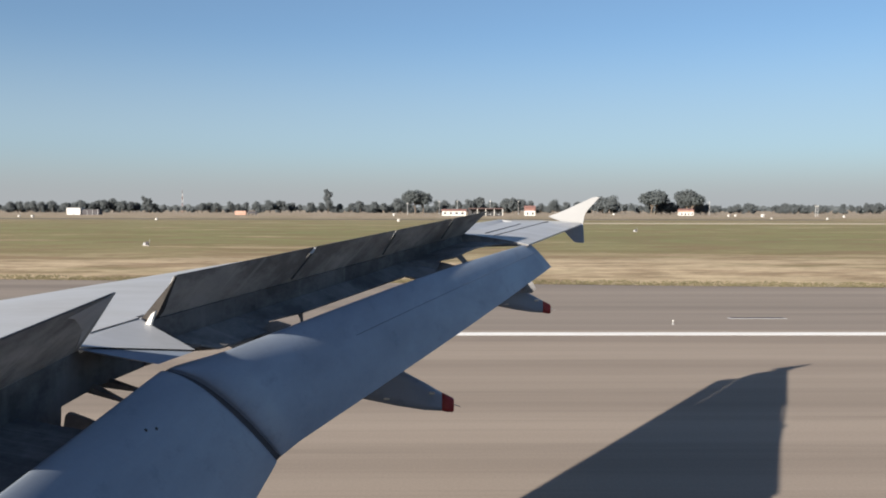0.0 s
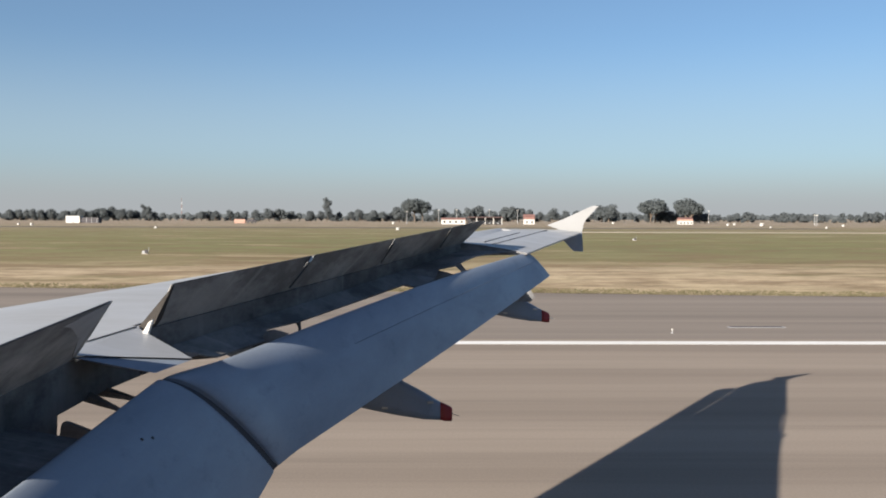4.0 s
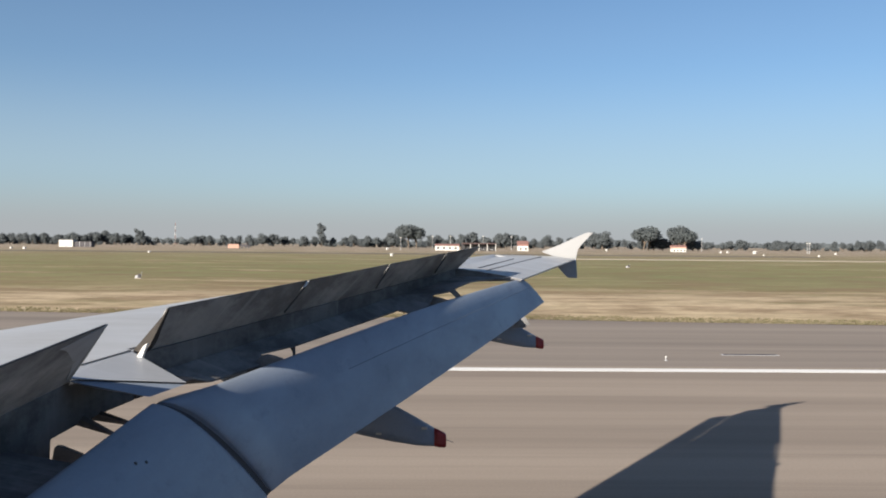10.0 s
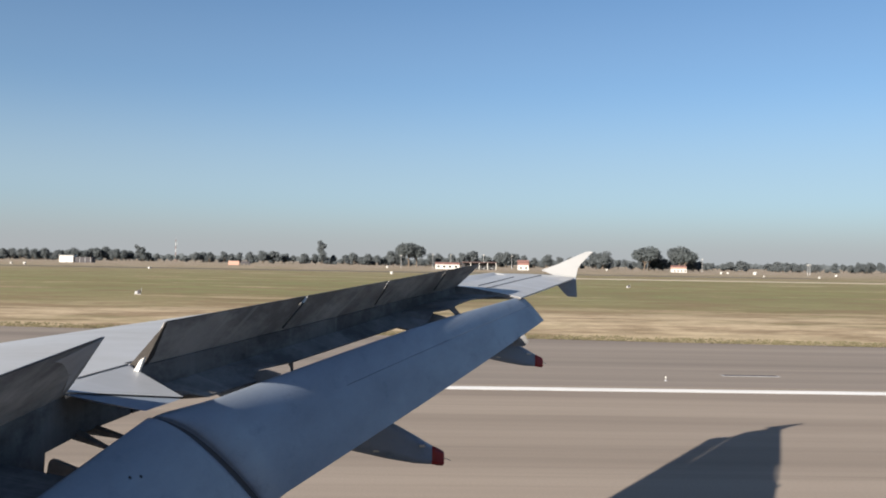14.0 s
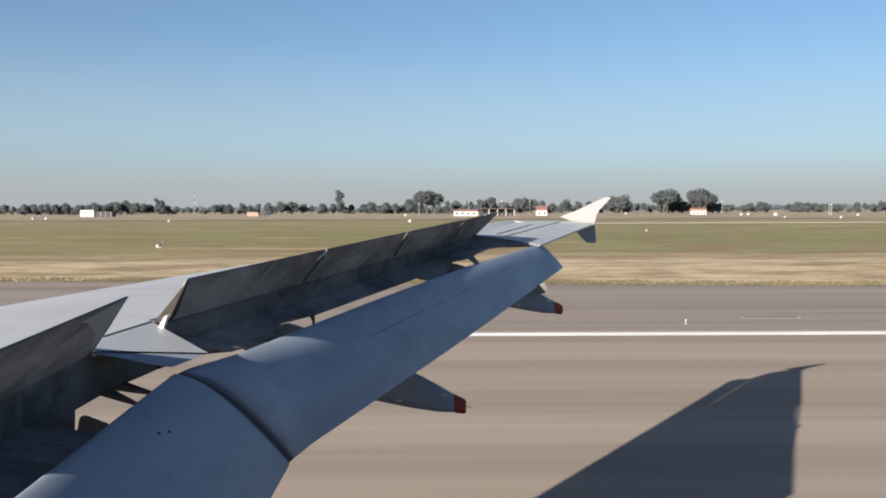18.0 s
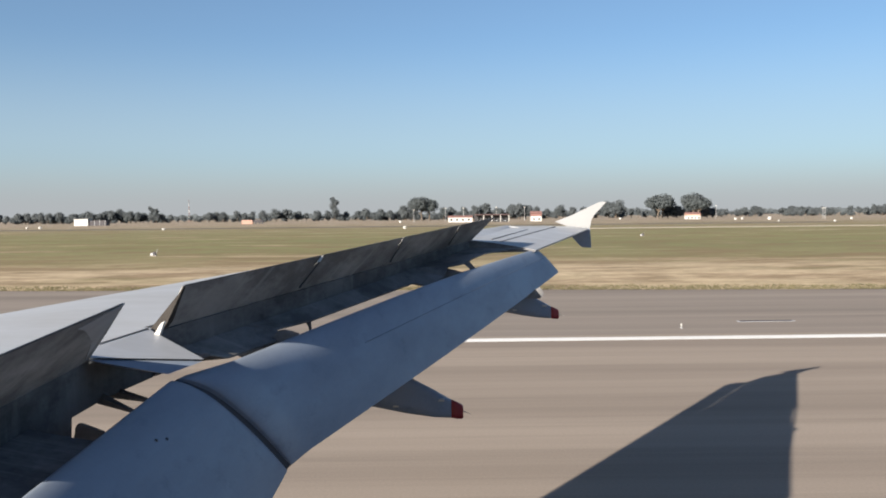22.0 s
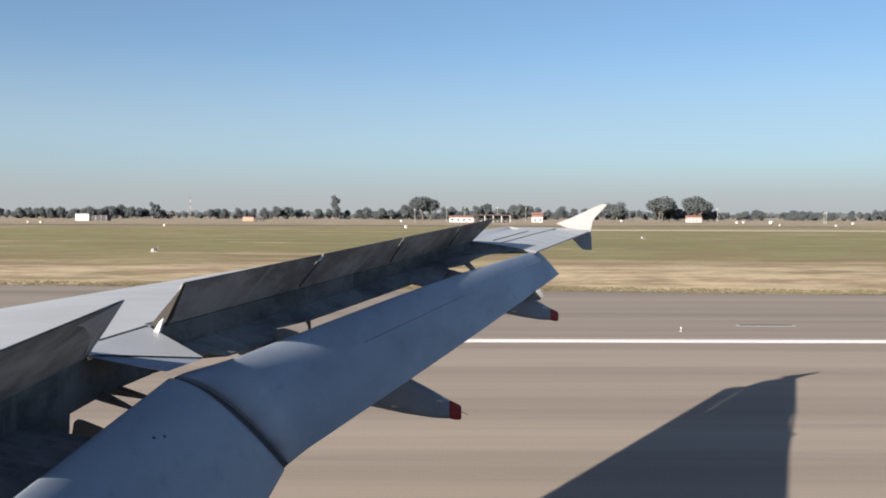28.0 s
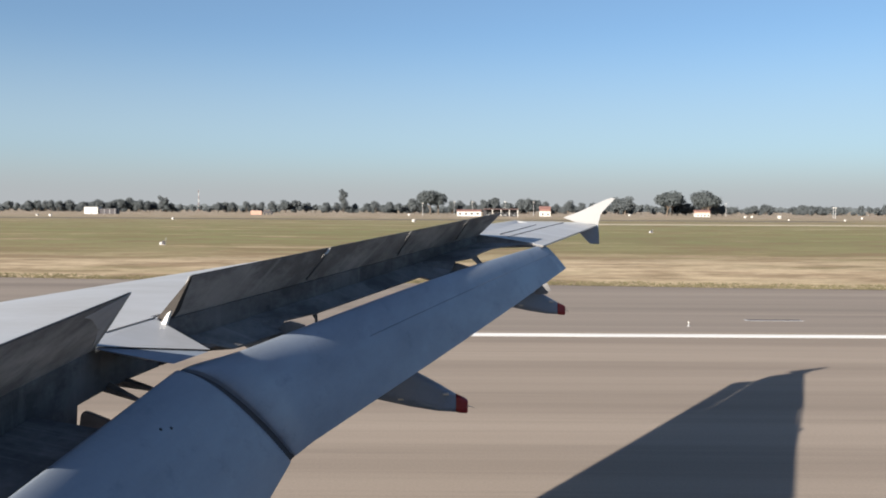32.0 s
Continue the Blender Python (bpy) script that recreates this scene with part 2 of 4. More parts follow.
def leaves(name, c):
    k = Nodes(name, 0.8, 0, 0.2)
    g = k.n("ShaderNodeNewGeometry")
    obj = k.n("ShaderNodeObjectInfo")
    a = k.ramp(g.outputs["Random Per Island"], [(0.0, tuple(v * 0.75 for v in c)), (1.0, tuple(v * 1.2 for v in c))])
    # Grey-blue mixed in per object: haze is put into the colour.
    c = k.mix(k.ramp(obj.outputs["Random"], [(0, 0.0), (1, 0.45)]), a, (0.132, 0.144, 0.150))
    k.color(c)
    through_leaf = k.n("ShaderNodeBsdfTranslucent", Color=c)
    # normals bent towards the sun so leaf clumps shade softly, as through haze
    lean = k.n("ShaderNodeCombineXYZ", X=-0.8, Y=-1.3, Z=1.5)
    soft = k.t.nodes.new("ShaderNodeVectorMath")
    soft.operation = "ADD"
    k.t.links.new(g.outputs["Normal"], soft.inputs[0])
    k.t.links.new(lean.outputs[0], soft.inputs[1])
    k.t.links.new(soft.outputs[0], k.b.inputs["Normal"])
    both = k.n("ShaderNodeMixShader", Fac=0.5)
    k.t.links.new(k.b.outputs[0], both.inputs[1])
    k.t.links.new(through_leaf.outputs[0], both.inputs[2])
    k.t.links.new(both.outputs[0], k.t.nodes["Material Output"].inputs["Surface"])
    return k.mat


# Greyed and lightened leaf tones: distance haze is put into both colours.
LEAF = leaves("hazed_oak_leaves", (0.124, 0.139, 0.144))
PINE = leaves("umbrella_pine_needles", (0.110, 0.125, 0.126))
BARK = paint("grey_brown_bark", (0.13, 0.10, 0.075), amount=0.5, rough=0.9, streak=(1, 1, 0.2))
STRAW = leaves("dry_grass_blades", (0.215, 0.182, 0.092))
WALLW = paint("white_render", (0.56, 0.54, 0.50), amount=0.25, rough=0.8)
WALLP = paint("pinkish_brick_render", (0.42, 0.26, 0.20), amount=0.3, rough=0.85)
ROOFR = paint("red_roof_tiles", (0.24, 0.12, 0.10), amount=0.35, rough=0.8)
DARKB = paint("dark_timber_cladding", (0.045, 0.04, 0.045), amount=0.3, rough=0.7)
BROWN = paint("dark_red_brown_boards", (0.085, 0.052, 0.050), amount=0.3, rough=0.8)
GREYM = paint("galvanised_grey_metal", (0.38, 0.38, 0.38), amount=0.3, rough=0.5)
DARKG = paint("dark_window_glass", (0.02, 0.022, 0.025), amount=0.1, rough=0.15)
SIGNY = paint("yellow_sign_panel", (0.72, 0.58, 0.08), amount=0.2, rough=0.5)
TRACK = paint("pale_dusty_track", (0.40, 0.335, 0.26), amount=0.4, rough=0.9)
SOIL = stained("dark_crumbled_soil", (0.150, 0.115, 0.075), (0.085, 0.065, 0.045), 0.9)
ORANGE = paint("orange_red_marker_paint", (0.65, 0.12, 0.05), amount=0.2, rough=0.5)
YELLOW = paint("yellow_taxi_marking", (0.33, 0.28, 0.13), dirt=(0.22, 0.19, 0.13), amount=0.5, rough=0.75, streak=(0.2, 1, 1))
CONC = paint("pale_concrete_pad", (0.45, 0.42, 0.37), amount=0.3, rough=0.9)


# ---- mesh helpers ----
def thing(name, label, category, group="", kind="", at=(0, 0, 0)):
    ob = tagged(new(name), label, category, group, kind)
    ob.location = at
    return ob


def part(name, bm, mat, parent=None, label="", smooth=False, at=(0, 0, 0)):
    me = bpy.data.meshes.new(name)
    bmesh.ops.recalc_face_normals(bm, faces=bm.faces)
    for f in bm.faces:
        f.smooth = smooth
    bm.to_mesh(me)
    bm.free()
    me.materials.append(mat)
    ob = new(name, me)
    ob.location = at
    if parent is not None:
        ob.parent = parent
    return tagged(ob, label)


def box(bm, x0, x1, y0, y1, z0, z1, bevel=0.0):
    r = bmesh.ops.create_cube(bm, size=1.0, matrix=Matrix.Translation(((x0 + x1) / 2, (y0 + y1) / 2, (z0 + z1) / 2))
                              @ Matrix.Diagonal((x1 - x0, y1 - y0, z1 - z0, 1)))
    if bevel:
        ed = list({e for v in r["verts"] for e in v.link_edges})
        bmesh.ops.bevel(bm, geom=ed, offset=bevel, segments=1, affect="EDGES")
    return bm


def boxes(*spec, bevel=0.0):
    bm = bmesh.new()
    for s in spec:
        box(bm, *s, bevel=bevel)
    return bm


def loft(rings, closed=True, caps=True):
    bm = bmesh.new()
    vs = [[bm.verts.new(p) for p in ring] for ring in rings]
    n = len(rings[0])
    for a, b in zip(vs, vs[1:]):
        for i in range(n if closed else n - 1):
            j = (i + 1) % n
            bm.faces.new((a[i], a[j], b[j], b[i]))
    if caps:
        bm.faces.new(vs[0])
        bm.faces.new(vs[-1][::-1])
    return bm


def plate(points, depth, bevel=0.0):
    """A plate from a flat outline, thickened along depth."""
    bm = bmesh.new()
    d = Vector(depth)
    a = [bm.verts.new(Vector(p) - d / 2) for p in points]
    b = [bm.verts.new(Vector(p) + d / 2) for p in points]
    n = len(points)
    bm.faces.new(a)
    bm.faces.new(b[::-1])
    for i in range(n):
        bm.faces.new((a[i], b[i], b[(i + 1) % n], a[(i + 1) % n]))
    if bevel:
        bmesh.ops.bevel(bm, geom=bm.edges[:], offset=bevel, segments=2, affect="EDGES")
    return bm


def tube(bm, p, q, r0, r1, n=8):
    p, q = Vector(p), Vector(q)
    rot = (q - p).to_track_quat("Z", "Y").to_matrix().to_4x4()
    bmesh.ops.create_cone(bm, cap_ends=True, segments=n, radius1=r0, radius2=r1, depth=(q - p).length,
                          matrix=Matrix.Translation((p + q) / 2) @ rot)
    return bm


def lerp(a, b, t):
    return Vector(a).lerp(Vector(b), t)


def along(line, y):
    """The point of a polyline, rising in y, at y."""
    for a, b in zip(line, line[1:]):
        if y <= b[1] or b is line[-1]:
            return lerp(a, b, (y - a[1]) / (b[1] - a[1]))


# ---- ground, runway ----
SPOT = [-4200, -1500, -500, -150, -60, -20, 20, 60, 150, 500, 1500, 4200]


def shoulder_edge(x):
    return 52.0 - 0.11 * min(max(x, -90.0), 30.0) + 0.35 * noise.noise((x * 0.11, 3.0, 0.0))


gm = bmesh.new()
grid_y = [-1500, -300, -60, 20, 48, 52, 56, 62, 75, 100, 150, 250, 400, 700, 1100, 2000, 4300]
gv = [[gm.verts.new((x, y, -0.05)) for x in SPOT] for y in grid_y]
for a, b in zip(gv, gv[1:]):
    for i in range(len(SPOT) - 1):
        gm.faces.new((a[i], a[i + 1], b[i + 1], b[i]))
ground = part("ground", gm, GRASS)
tagged(ground, "flat dry airfield grass in straw and olive bands", "ground", kind="structure")

rw = boxes((-900, 900, -34.0, 31.9, -0.4, 0.0))
runway = tagged(part("runway", rw, RUNWAY), "worn light concrete runway with lengthwise tyre streaks", "runway", kind="structure")

sm = bmesh.new()
xs = [-900, -500, -200] + [-120 + 1.5 * i for i in range(150)] + [200, 500, 900]
low, high = [], []
for x in xs:
    low.append(sm.verts.new((x, 31.9, -0.004)))
    high.append(sm.verts.new((x, shoulder_edge(x), -0.004)))
for i in range(len(xs) - 1):
    sm.faces.new((low[i], low[i + 1], high[i + 1], high[i]))
ext = bmesh.ops.extrude_face_region(sm, geom=sm.faces[:])
bmesh.ops.translate(sm, verts=[v for v in ext["geom"] if isinstance(v, bmesh.types.BMVert)], vec=(0, 0, -0.3))
shoulder = tagged(part("pavement", sm, SHOULDER), "grey asphalt runway shoulder meeting the dry grass", "pavement", kind="structure")
vm = bmesh.new()
near, far_side = [], []
for x in xs:
    e = shoulder_edge(x)
    near.append(vm.verts.new((x, e - 0.02, -0.006)))
    far_side.append(vm.verts.new((x, e + 0.75 + 0.5 * noise.noise((x * 0.23, 9.0, 0.0)), -0.046)))
for i in range(len(xs) - 1):
    vm.faces.new((near[i], near[i + 1], far_side[i + 1], far_side[i]))
verge = tagged(part("verge", vm, SOIL), "narrow dark strip of crumbled soil along the asphalt edge", "verge", kind="structure")
edge_line = part("edge_line", boxes((-900, 900, 30.62, 31.36, 0.0, 0.005)), LINE, runway, "white painted runway edge stripe")
tw = boxes((-900, 160, 352, 372, -0.2, 0.02))
taxiway = tagged(part("taxiway", tw, TAXI), "dark asphalt taxiway strip across the far grass", "taxiway", kind="structure")
tw2 = boxes((40, 900, 262, 274, -0.2, 0.02))
tagged(part("service_road", tw2, TRACK), "pale concrete service road in the grass", "road", kind="structure")

# ---- the wing ----
wing = thing("aircraft_wing", "light grey airliner wing with raised spoilers and lowered flaps", "aircraft wing", at=(0, 0, 0))
HINGE = [(-1.782, 0.220, 3.420), (-1.782, 4.730, 3.622), (-1.655, 5.225, 3.652), (0.421, 11.517, 3.975), (1.460, 15.200, 4.130)]
FRONT = [(-7.9, 0.2, 3.18), (-5.0, 5.2, 3.34), (0.586, 14.27, 3.948), (0.95, 14.29, 3.95), (1.10, 14.46, 3.97), (1.55, 14.93, 4.01), (2.05, 15.2, 4.06)]
UPPER_TE = [(1.27, 11.5, 3.842), (2.609, 15.3, 4.048)]
SLAT_CHORD = 0.48


def hinge(y):
    return along(HINGE, y)


def front(y):
    return along(FRONT, y)


def below(y):
    """Depth of the box under the hinge line."""
    pts = [(0.0, 0.2, 0.66), (0, 4.29, 0.66), (0, 4.33, 0.262), (0, 4.63, 0.273), (0, 5.2, 0.27), (0, 8.0, 0.25), (0, 11.5, 0.17), (0, 15.2, 0.05)]
    return along(pts, y).z


def crest(y):
    return along([(0, 0.2, -0.02), (0, 5.0, 0.0), (0, 6.5, 0.028), (0, 10.5, 0.03), (0, 11.5, 0.06), (0, 15.2, 0.035)], y).z


def box_ring(y, aft=None, n=18):
    """The section of the fixed wing: upper skin from the back to the nose and the lower skin back again."""
    h, f = hinge(y), front(y)
    if y < 4.6 or 5.3 < y < 11.51 and aft is None:
        h = h + Vector((-0.10, 0, 0))
    f = Vector((f.x + SLAT_CHORD * (0.87 if y < 14.28 else 0.1), y, f.z))
    e = Vector(aft) if aft is not None else h
    if y > 14.28:
        # the raked tip runs out aft of the hinge line
        h = lerp(h, e, max(0.0, f.x + 0.35 - h.x) / (e.x - h.x))
    top, rise = [], crest(y)
    length = h.x - f.x
    if aft is not None:
        for i in range(3):
            top.append(lerp(e, h, i / 3) + Vector((0, 0, 0.012 * math.sin(math.pi * i / 3))))
    for u in [i / (n - 1) for i in range(n)]:
        bulge = rise * math.sin(math.pi * min(u / 0.52, 1.0) * 0.5) if u < 0.52 else rise * (1 - ((u - 0.52) / 0.48) ** 2)
        drop = (f.z - h.z) * max(0.0, (u - 0.26) / 0.74) ** 1.9
        top.append(Vector((h.x - length * u, y, h.z + bulge + drop)))
    low = []
    for i in range(1, n):
        u = 1 - i / (n - 1)
        depth = below(y) * (1 + 0.35 * math.sin(math.pi * min(u * 1.2, 1.0))) * min(1.0, ((1 - u) / 0.16) ** 0.5)
        base = h.z * (1 - u) + f.z * u
        low.append(Vector((h.x - length * u, y, base - depth)))
    if aft is not None:
        low.append(e + Vector((0, 0, -0.02)))
    return top + low


def ys(a, b, n):
    return [a + (b - a) * i / (n - 1) for i in range(n)]


part("wing_box", loft([box_ring(y) for y in ys(0.22, 4.2, 7) + [4.28, 4.34, 4.58] + ys(4.62, 5.29, 5) + ys(5.33, 11.5, 13)]), SKIN, wing,
     "light grey painted upper wing skin", smooth=False)
part("outer_wing", loft([box_ring(y, along(UPPER_TE, y)) for y in ys(11.52, 14.27, 8) + [14.29, 14.38, 14.46, 14.6, 14.75, 14.93, 15.07, 15.2]]), SKIN, wing,
     "pale grey outer wing and aileron skin", smooth=False)

# Plate added over the sunlit end cap; its dark colour stands for shade.
part("end_rib", loft([[p + Vector((0, dy, 0)) for p in box_ring(11.5, along(UPPER_TE, 11.5))] for dy in (-0.004, 0.016)]), COVE, wing, "dark plate painted as shade over the aileron's inner end")

# rear spar web and dark cove behind the hinge line
web = bmesh.new()
for stops in (ys(0.25, 4.26, 7) + [4.29, 4.33, 4.54, 4.56, 4.63, 4.85, 5.20], ys(5.22, 11.45, 7)):
    ring = []
    for y in stops:
        h, d = hinge(y), below(y)
        top = -0.05 if 4.55 < y < 5.21 else -0.012
        ring.append([h + Vector((0.012, 0, top)), h + Vector((0.03, 0, top)), h + Vector((0.03, 0, -d + 0.004)), h + Vector((0.012, 0, -d + 0.004))])
    w = loft(ring)
    me = bpy.data.meshes.new("tmp")
    w.to_mesh(me)
    w.free()
    web.from_mesh(me)
part("rear_spar", web, SPAR, wing, "dark stained rear spar and cove, recess shade in the colour")

# lower shroud behind the spar, under the spoilers
SHROUD_AFT = [(-1.335, 5.33, 3.484), (-1.278, 5.56, 3.431), (-1.240, 5.72, 3.430), (-1.124, 6.02, 3.448), (-1.08, 6.14, 3.452), (-1.09, 6.22, 3.520), (-0.940, 6.80, 3.508), (-0.205, 9.00, 3.622), (-0.076, 9.05, 3.576), (0.091, 9.40, 3.652),
              (0.134, 9.50, 3.746), (0.319, 9.90, 3.757), (0.346, 9.95, 3.770), (0.419, 10.05, 3.806), (0.572, 10.45, 3.840), (0.835, 11.0, 3.852), (1.14, 11.45, 3.859)]
rings = []
for y in (5.33, 5.56, 5.72, 6.02, 6.14, 6.22, 6.80, 7.6, 8.4, 9.0, 9.05, 9.4, 9.5, 9.90, 9.95, 10.05, 10.45, 11.0, 11.44):
    h, a = hinge(y), along(SHROUD_AFT, y)
    d = below(y)
    rings.append([h + Vector((0.035, 0, -d * 0.55)), a + Vector((0, 0, 0.012)), a, h + Vector((0.035, 0, -d + 0.01))])
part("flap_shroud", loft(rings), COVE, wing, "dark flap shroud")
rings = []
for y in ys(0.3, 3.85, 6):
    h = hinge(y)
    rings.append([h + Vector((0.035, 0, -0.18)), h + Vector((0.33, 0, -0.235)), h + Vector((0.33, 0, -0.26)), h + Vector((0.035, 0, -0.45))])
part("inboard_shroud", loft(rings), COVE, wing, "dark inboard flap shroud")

# spoilers
SP_TE = [(-1.437, 5.174, 3.911), (0.612, 11.056, 4.235)]
SP_HI = [(-1.675, 5.240, 3.612), (0.405, 11.492, 3.955)]


def spoiler(y0, y1, te, hi, label, t0, t1):
    """A raised panel from y0 to y1 along its hinge and from t0 to t1 along its trailing edge."""
    sp = new("spoiler")
    sp.parent = wing
    tagged(sp, label)
    rings = []
    for i in range(5):
        t = i / 4
        a, b = along(hi, y0 + (y1 - y0) * t), along(te, t0 + (t1 - t0) * t)
        c = b - a
        nrm = Vector((-c.z, 0, c.x)).normalized()
        rings.append([a - nrm * 0.010, a + nrm * 0.010, lerp(a, b, 0.5) + nrm * 0.009, b + nrm * 0.002, b - nrm * 0.002, lerp(a, b, 0.5) - nrm * 0.009])
    part("panel", loft(rings), SPOIL, sp, "soot-streaked grey spoiler panel, blotches also standing for shade")
    edge = bmesh.new()
    tube(edge, along(te, t0 + 0.02), along(te, t1 - 0.02), 0.004, 0.004, 5)
    part("edge_strip", edge, SEAM, sp, "worn trailing edge strip")
    return sp


# each joint between two outboard spoilers: along the hinge, along the trailing edge
joints = ((5.37, 5.155), (6.895, 6.845), (8.755, 8.440), (10.53, 10.092), (11.60, 11.42))
for (a, a2), (b, b2) in zip(joints, joints[1:]):
    spoiler(a + 0.006, b - 0.006, SP_TE, SP_HI, "raised outboard spoiler panel", a2 + 0.006, b2 - 0.006)
inner = spoiler(2.65, 4.55, [(-1.489, 2.65, 3.814), (-1.339, 3.91, 3.935)], [(-1.790, 0.330, 3.395), (-1.762, 4.56, 3.588)], "raised inboard spoiler panel", 2.65, 3.90)
# the end of the inboard panel, where bounced light is put into the colour
lit_patch = [Vector(p) + Vector((1, 0, -1)) * (0.0035 + 0.008 * (3.936 - p[2]) / 0.35) for p in ((-1.338, 3.885, 3.936), (-1.425, 3.589, 3.865), (-1.445, 3.70, 3.848), (-1.470, 3.789, 3.828), (-1.520, 3.95, 3.787), (-1.565, 4.085, 3.750),
                                       (-1.605, 4.17, 3.717), (-1.640, 4.243, 3.688), (-1.715, 4.392, 3.627), (-1.560, 4.18, 3.755))]
part("clean_end", plate(lit_patch, (0.0015, 0, -0.0015)), BOUNCE, inner, "pale end of the spoiler panel, painted as bounced light")

for c, c2 in joints[1:-1]:
    m = bmesh.new()
    a, b = along(SP_HI, c), along(SP_TE, c2)
    tube(m, lerp(a, b, 0.25) + Vector((0.02, 0, -0.02)), lerp(a, b, 0.90) + Vector((0.012, 0, -0.012)), 0.008, 0.005, 6)
    part("spoiler_gap_seal", m, SEAM, wing, "dark seal in the gap between two spoilers")
# Rib thickened outboard to stop sun slipping past the spoiler's end.
part("spoiler_end_rib", plate([(-1.688, 5.33, 3.625), (-1.632, 5.33, 3.600), (-1.560, 5.30, 3.686), (-1.432, 5.22, 3.906)], (0.0, 0.12, 0.0), 0.002), DARKR, wing, "dark brown end rib of the raised spoiler")
lug = plate([(-1.622, 5.16, 3.604), (-1.580, 5.16, 3.600), (-1.536, 5.14, 3.716), (-1.562, 5.14, 3.700)], (0.0, 0.035, 0.0), 0.004)
part("spoiler_bracket", lug, LINE, wing, "pale metal spoiler hinge bracket")
lug2 = plate([(-0.888, 6.80, 3.955), (-0.866, 6.81, 3.955), (-0.842, 6.83, 3.998), (-0.862, 6.83, 3.998)], (0, 0.03, 0), 0.003)
part("spoiler_bracket", lug2, METAL, wing, "pale metal spoiler hinge bracket")

# the fixed panel at the kink
kink_top = [(-1.738, 4.444, 3.617), (-1.776, 4.73, 3.643), (-1.672, 5.240, 3.662), (-1.242, 4.837, 3.540)]
kb = bmesh.new()
tv = [kb.verts.new(p) for p in kink_top]
bk = kb.verts.new((-1.735, 4.95, 3.53))
kb.faces.new((tv[0], tv[1], tv[2]))
kb.faces.new((tv[0], tv[2], tv[3]))
kb.faces.new((tv[3], tv[2], bk))
kb.faces.new((tv[0], tv[3], bk))
kb.faces.new((tv[2], tv[1], bk))
kb.faces.new((tv[1], tv[0], bk))
part("kink_panel", kb, SKIN, wing, "fixed light grey panel between the spoilers")
# Shade is put into the skirt's colour; its low corner screens the flap root.
kb = bmesh.new()
tv = [kb.verts.new(p) for p in ((-1.733, 4.455, 3.606), (-1.252, 4.844, 3.530), (-1.356, 4.555, 3.511), (-1.70, 4.76, 3.52), (-1.55, 4.90, 3.54))]
for f in ((0, 1, 2), (0, 2, 3), (1, 4, 2), (2, 4, 3), (3, 4, 0), (0, 4, 1)):
    kb.faces.new([tv[i] for i in f])
part("kink_skirt", kb, FLAP, wing, "grey skirt under the fixed panel, toned for shade")
part("panel_seam", plate([(-1.773, 4.73, 3.645), (-1.669, 5.240, 3.664), (-1.657, 5.240, 3.663), (-1.761, 4.73, 3.644)], (0, 0, 0.002)), SEAM, wing)

# strips added between the fixed skin and the spoiler hinges to block sun leaks
for y0, y1, hi in ((2.4, 4.58, [(-1.790, 0.330, 3.395), (-1.762, 4.60, 3.590)]), (5.36, 11.48, SP_HI)):
    rings = []
    for y in ys(y0, y1, 8):
        h, e = hinge(y), along(hi, y)
        rings.append([h + Vector((-0.14, 0, -0.015)), e + Vector((0.01, 0, 0.004)), e + Vector((0.01, 0, -0.012)), h + Vector((-0.14, 0, -0.035))])
    part("hinge_cover", loft(rings), SPOIL, wing, "added strip that stops sun leaking past the spoiler hinge")

cap = bmesh.new()
bmesh.ops.create_cone(cap, cap_ends=True, segments=10, radius1=0.022, radius2=0.018, depth=0.012, matrix=Matrix.Translation((-1.98, 5.5, 3.645)))
part("filler_cap", cap, SEAM, wing, "small dark cap on the wing skin")

# flaps
IN_LE = [(-1.350, 0.330, 3.280), (-1.350, 4.616, 3.476)]
IN_TE = [(-0.820, 0.330, 2.870), (-0.843, 5.058, 2.880)]
OUT_LE = [(-1.335, 4.655, 3.474), (-1.205, 5.390, 3.443), (1.289, 11.700, 3.842)]
OUT_TE = [(-0.827, 5.104, 2.896), (-0.759, 5.335, 2.919), (1.599, 11.739, 3.541)]


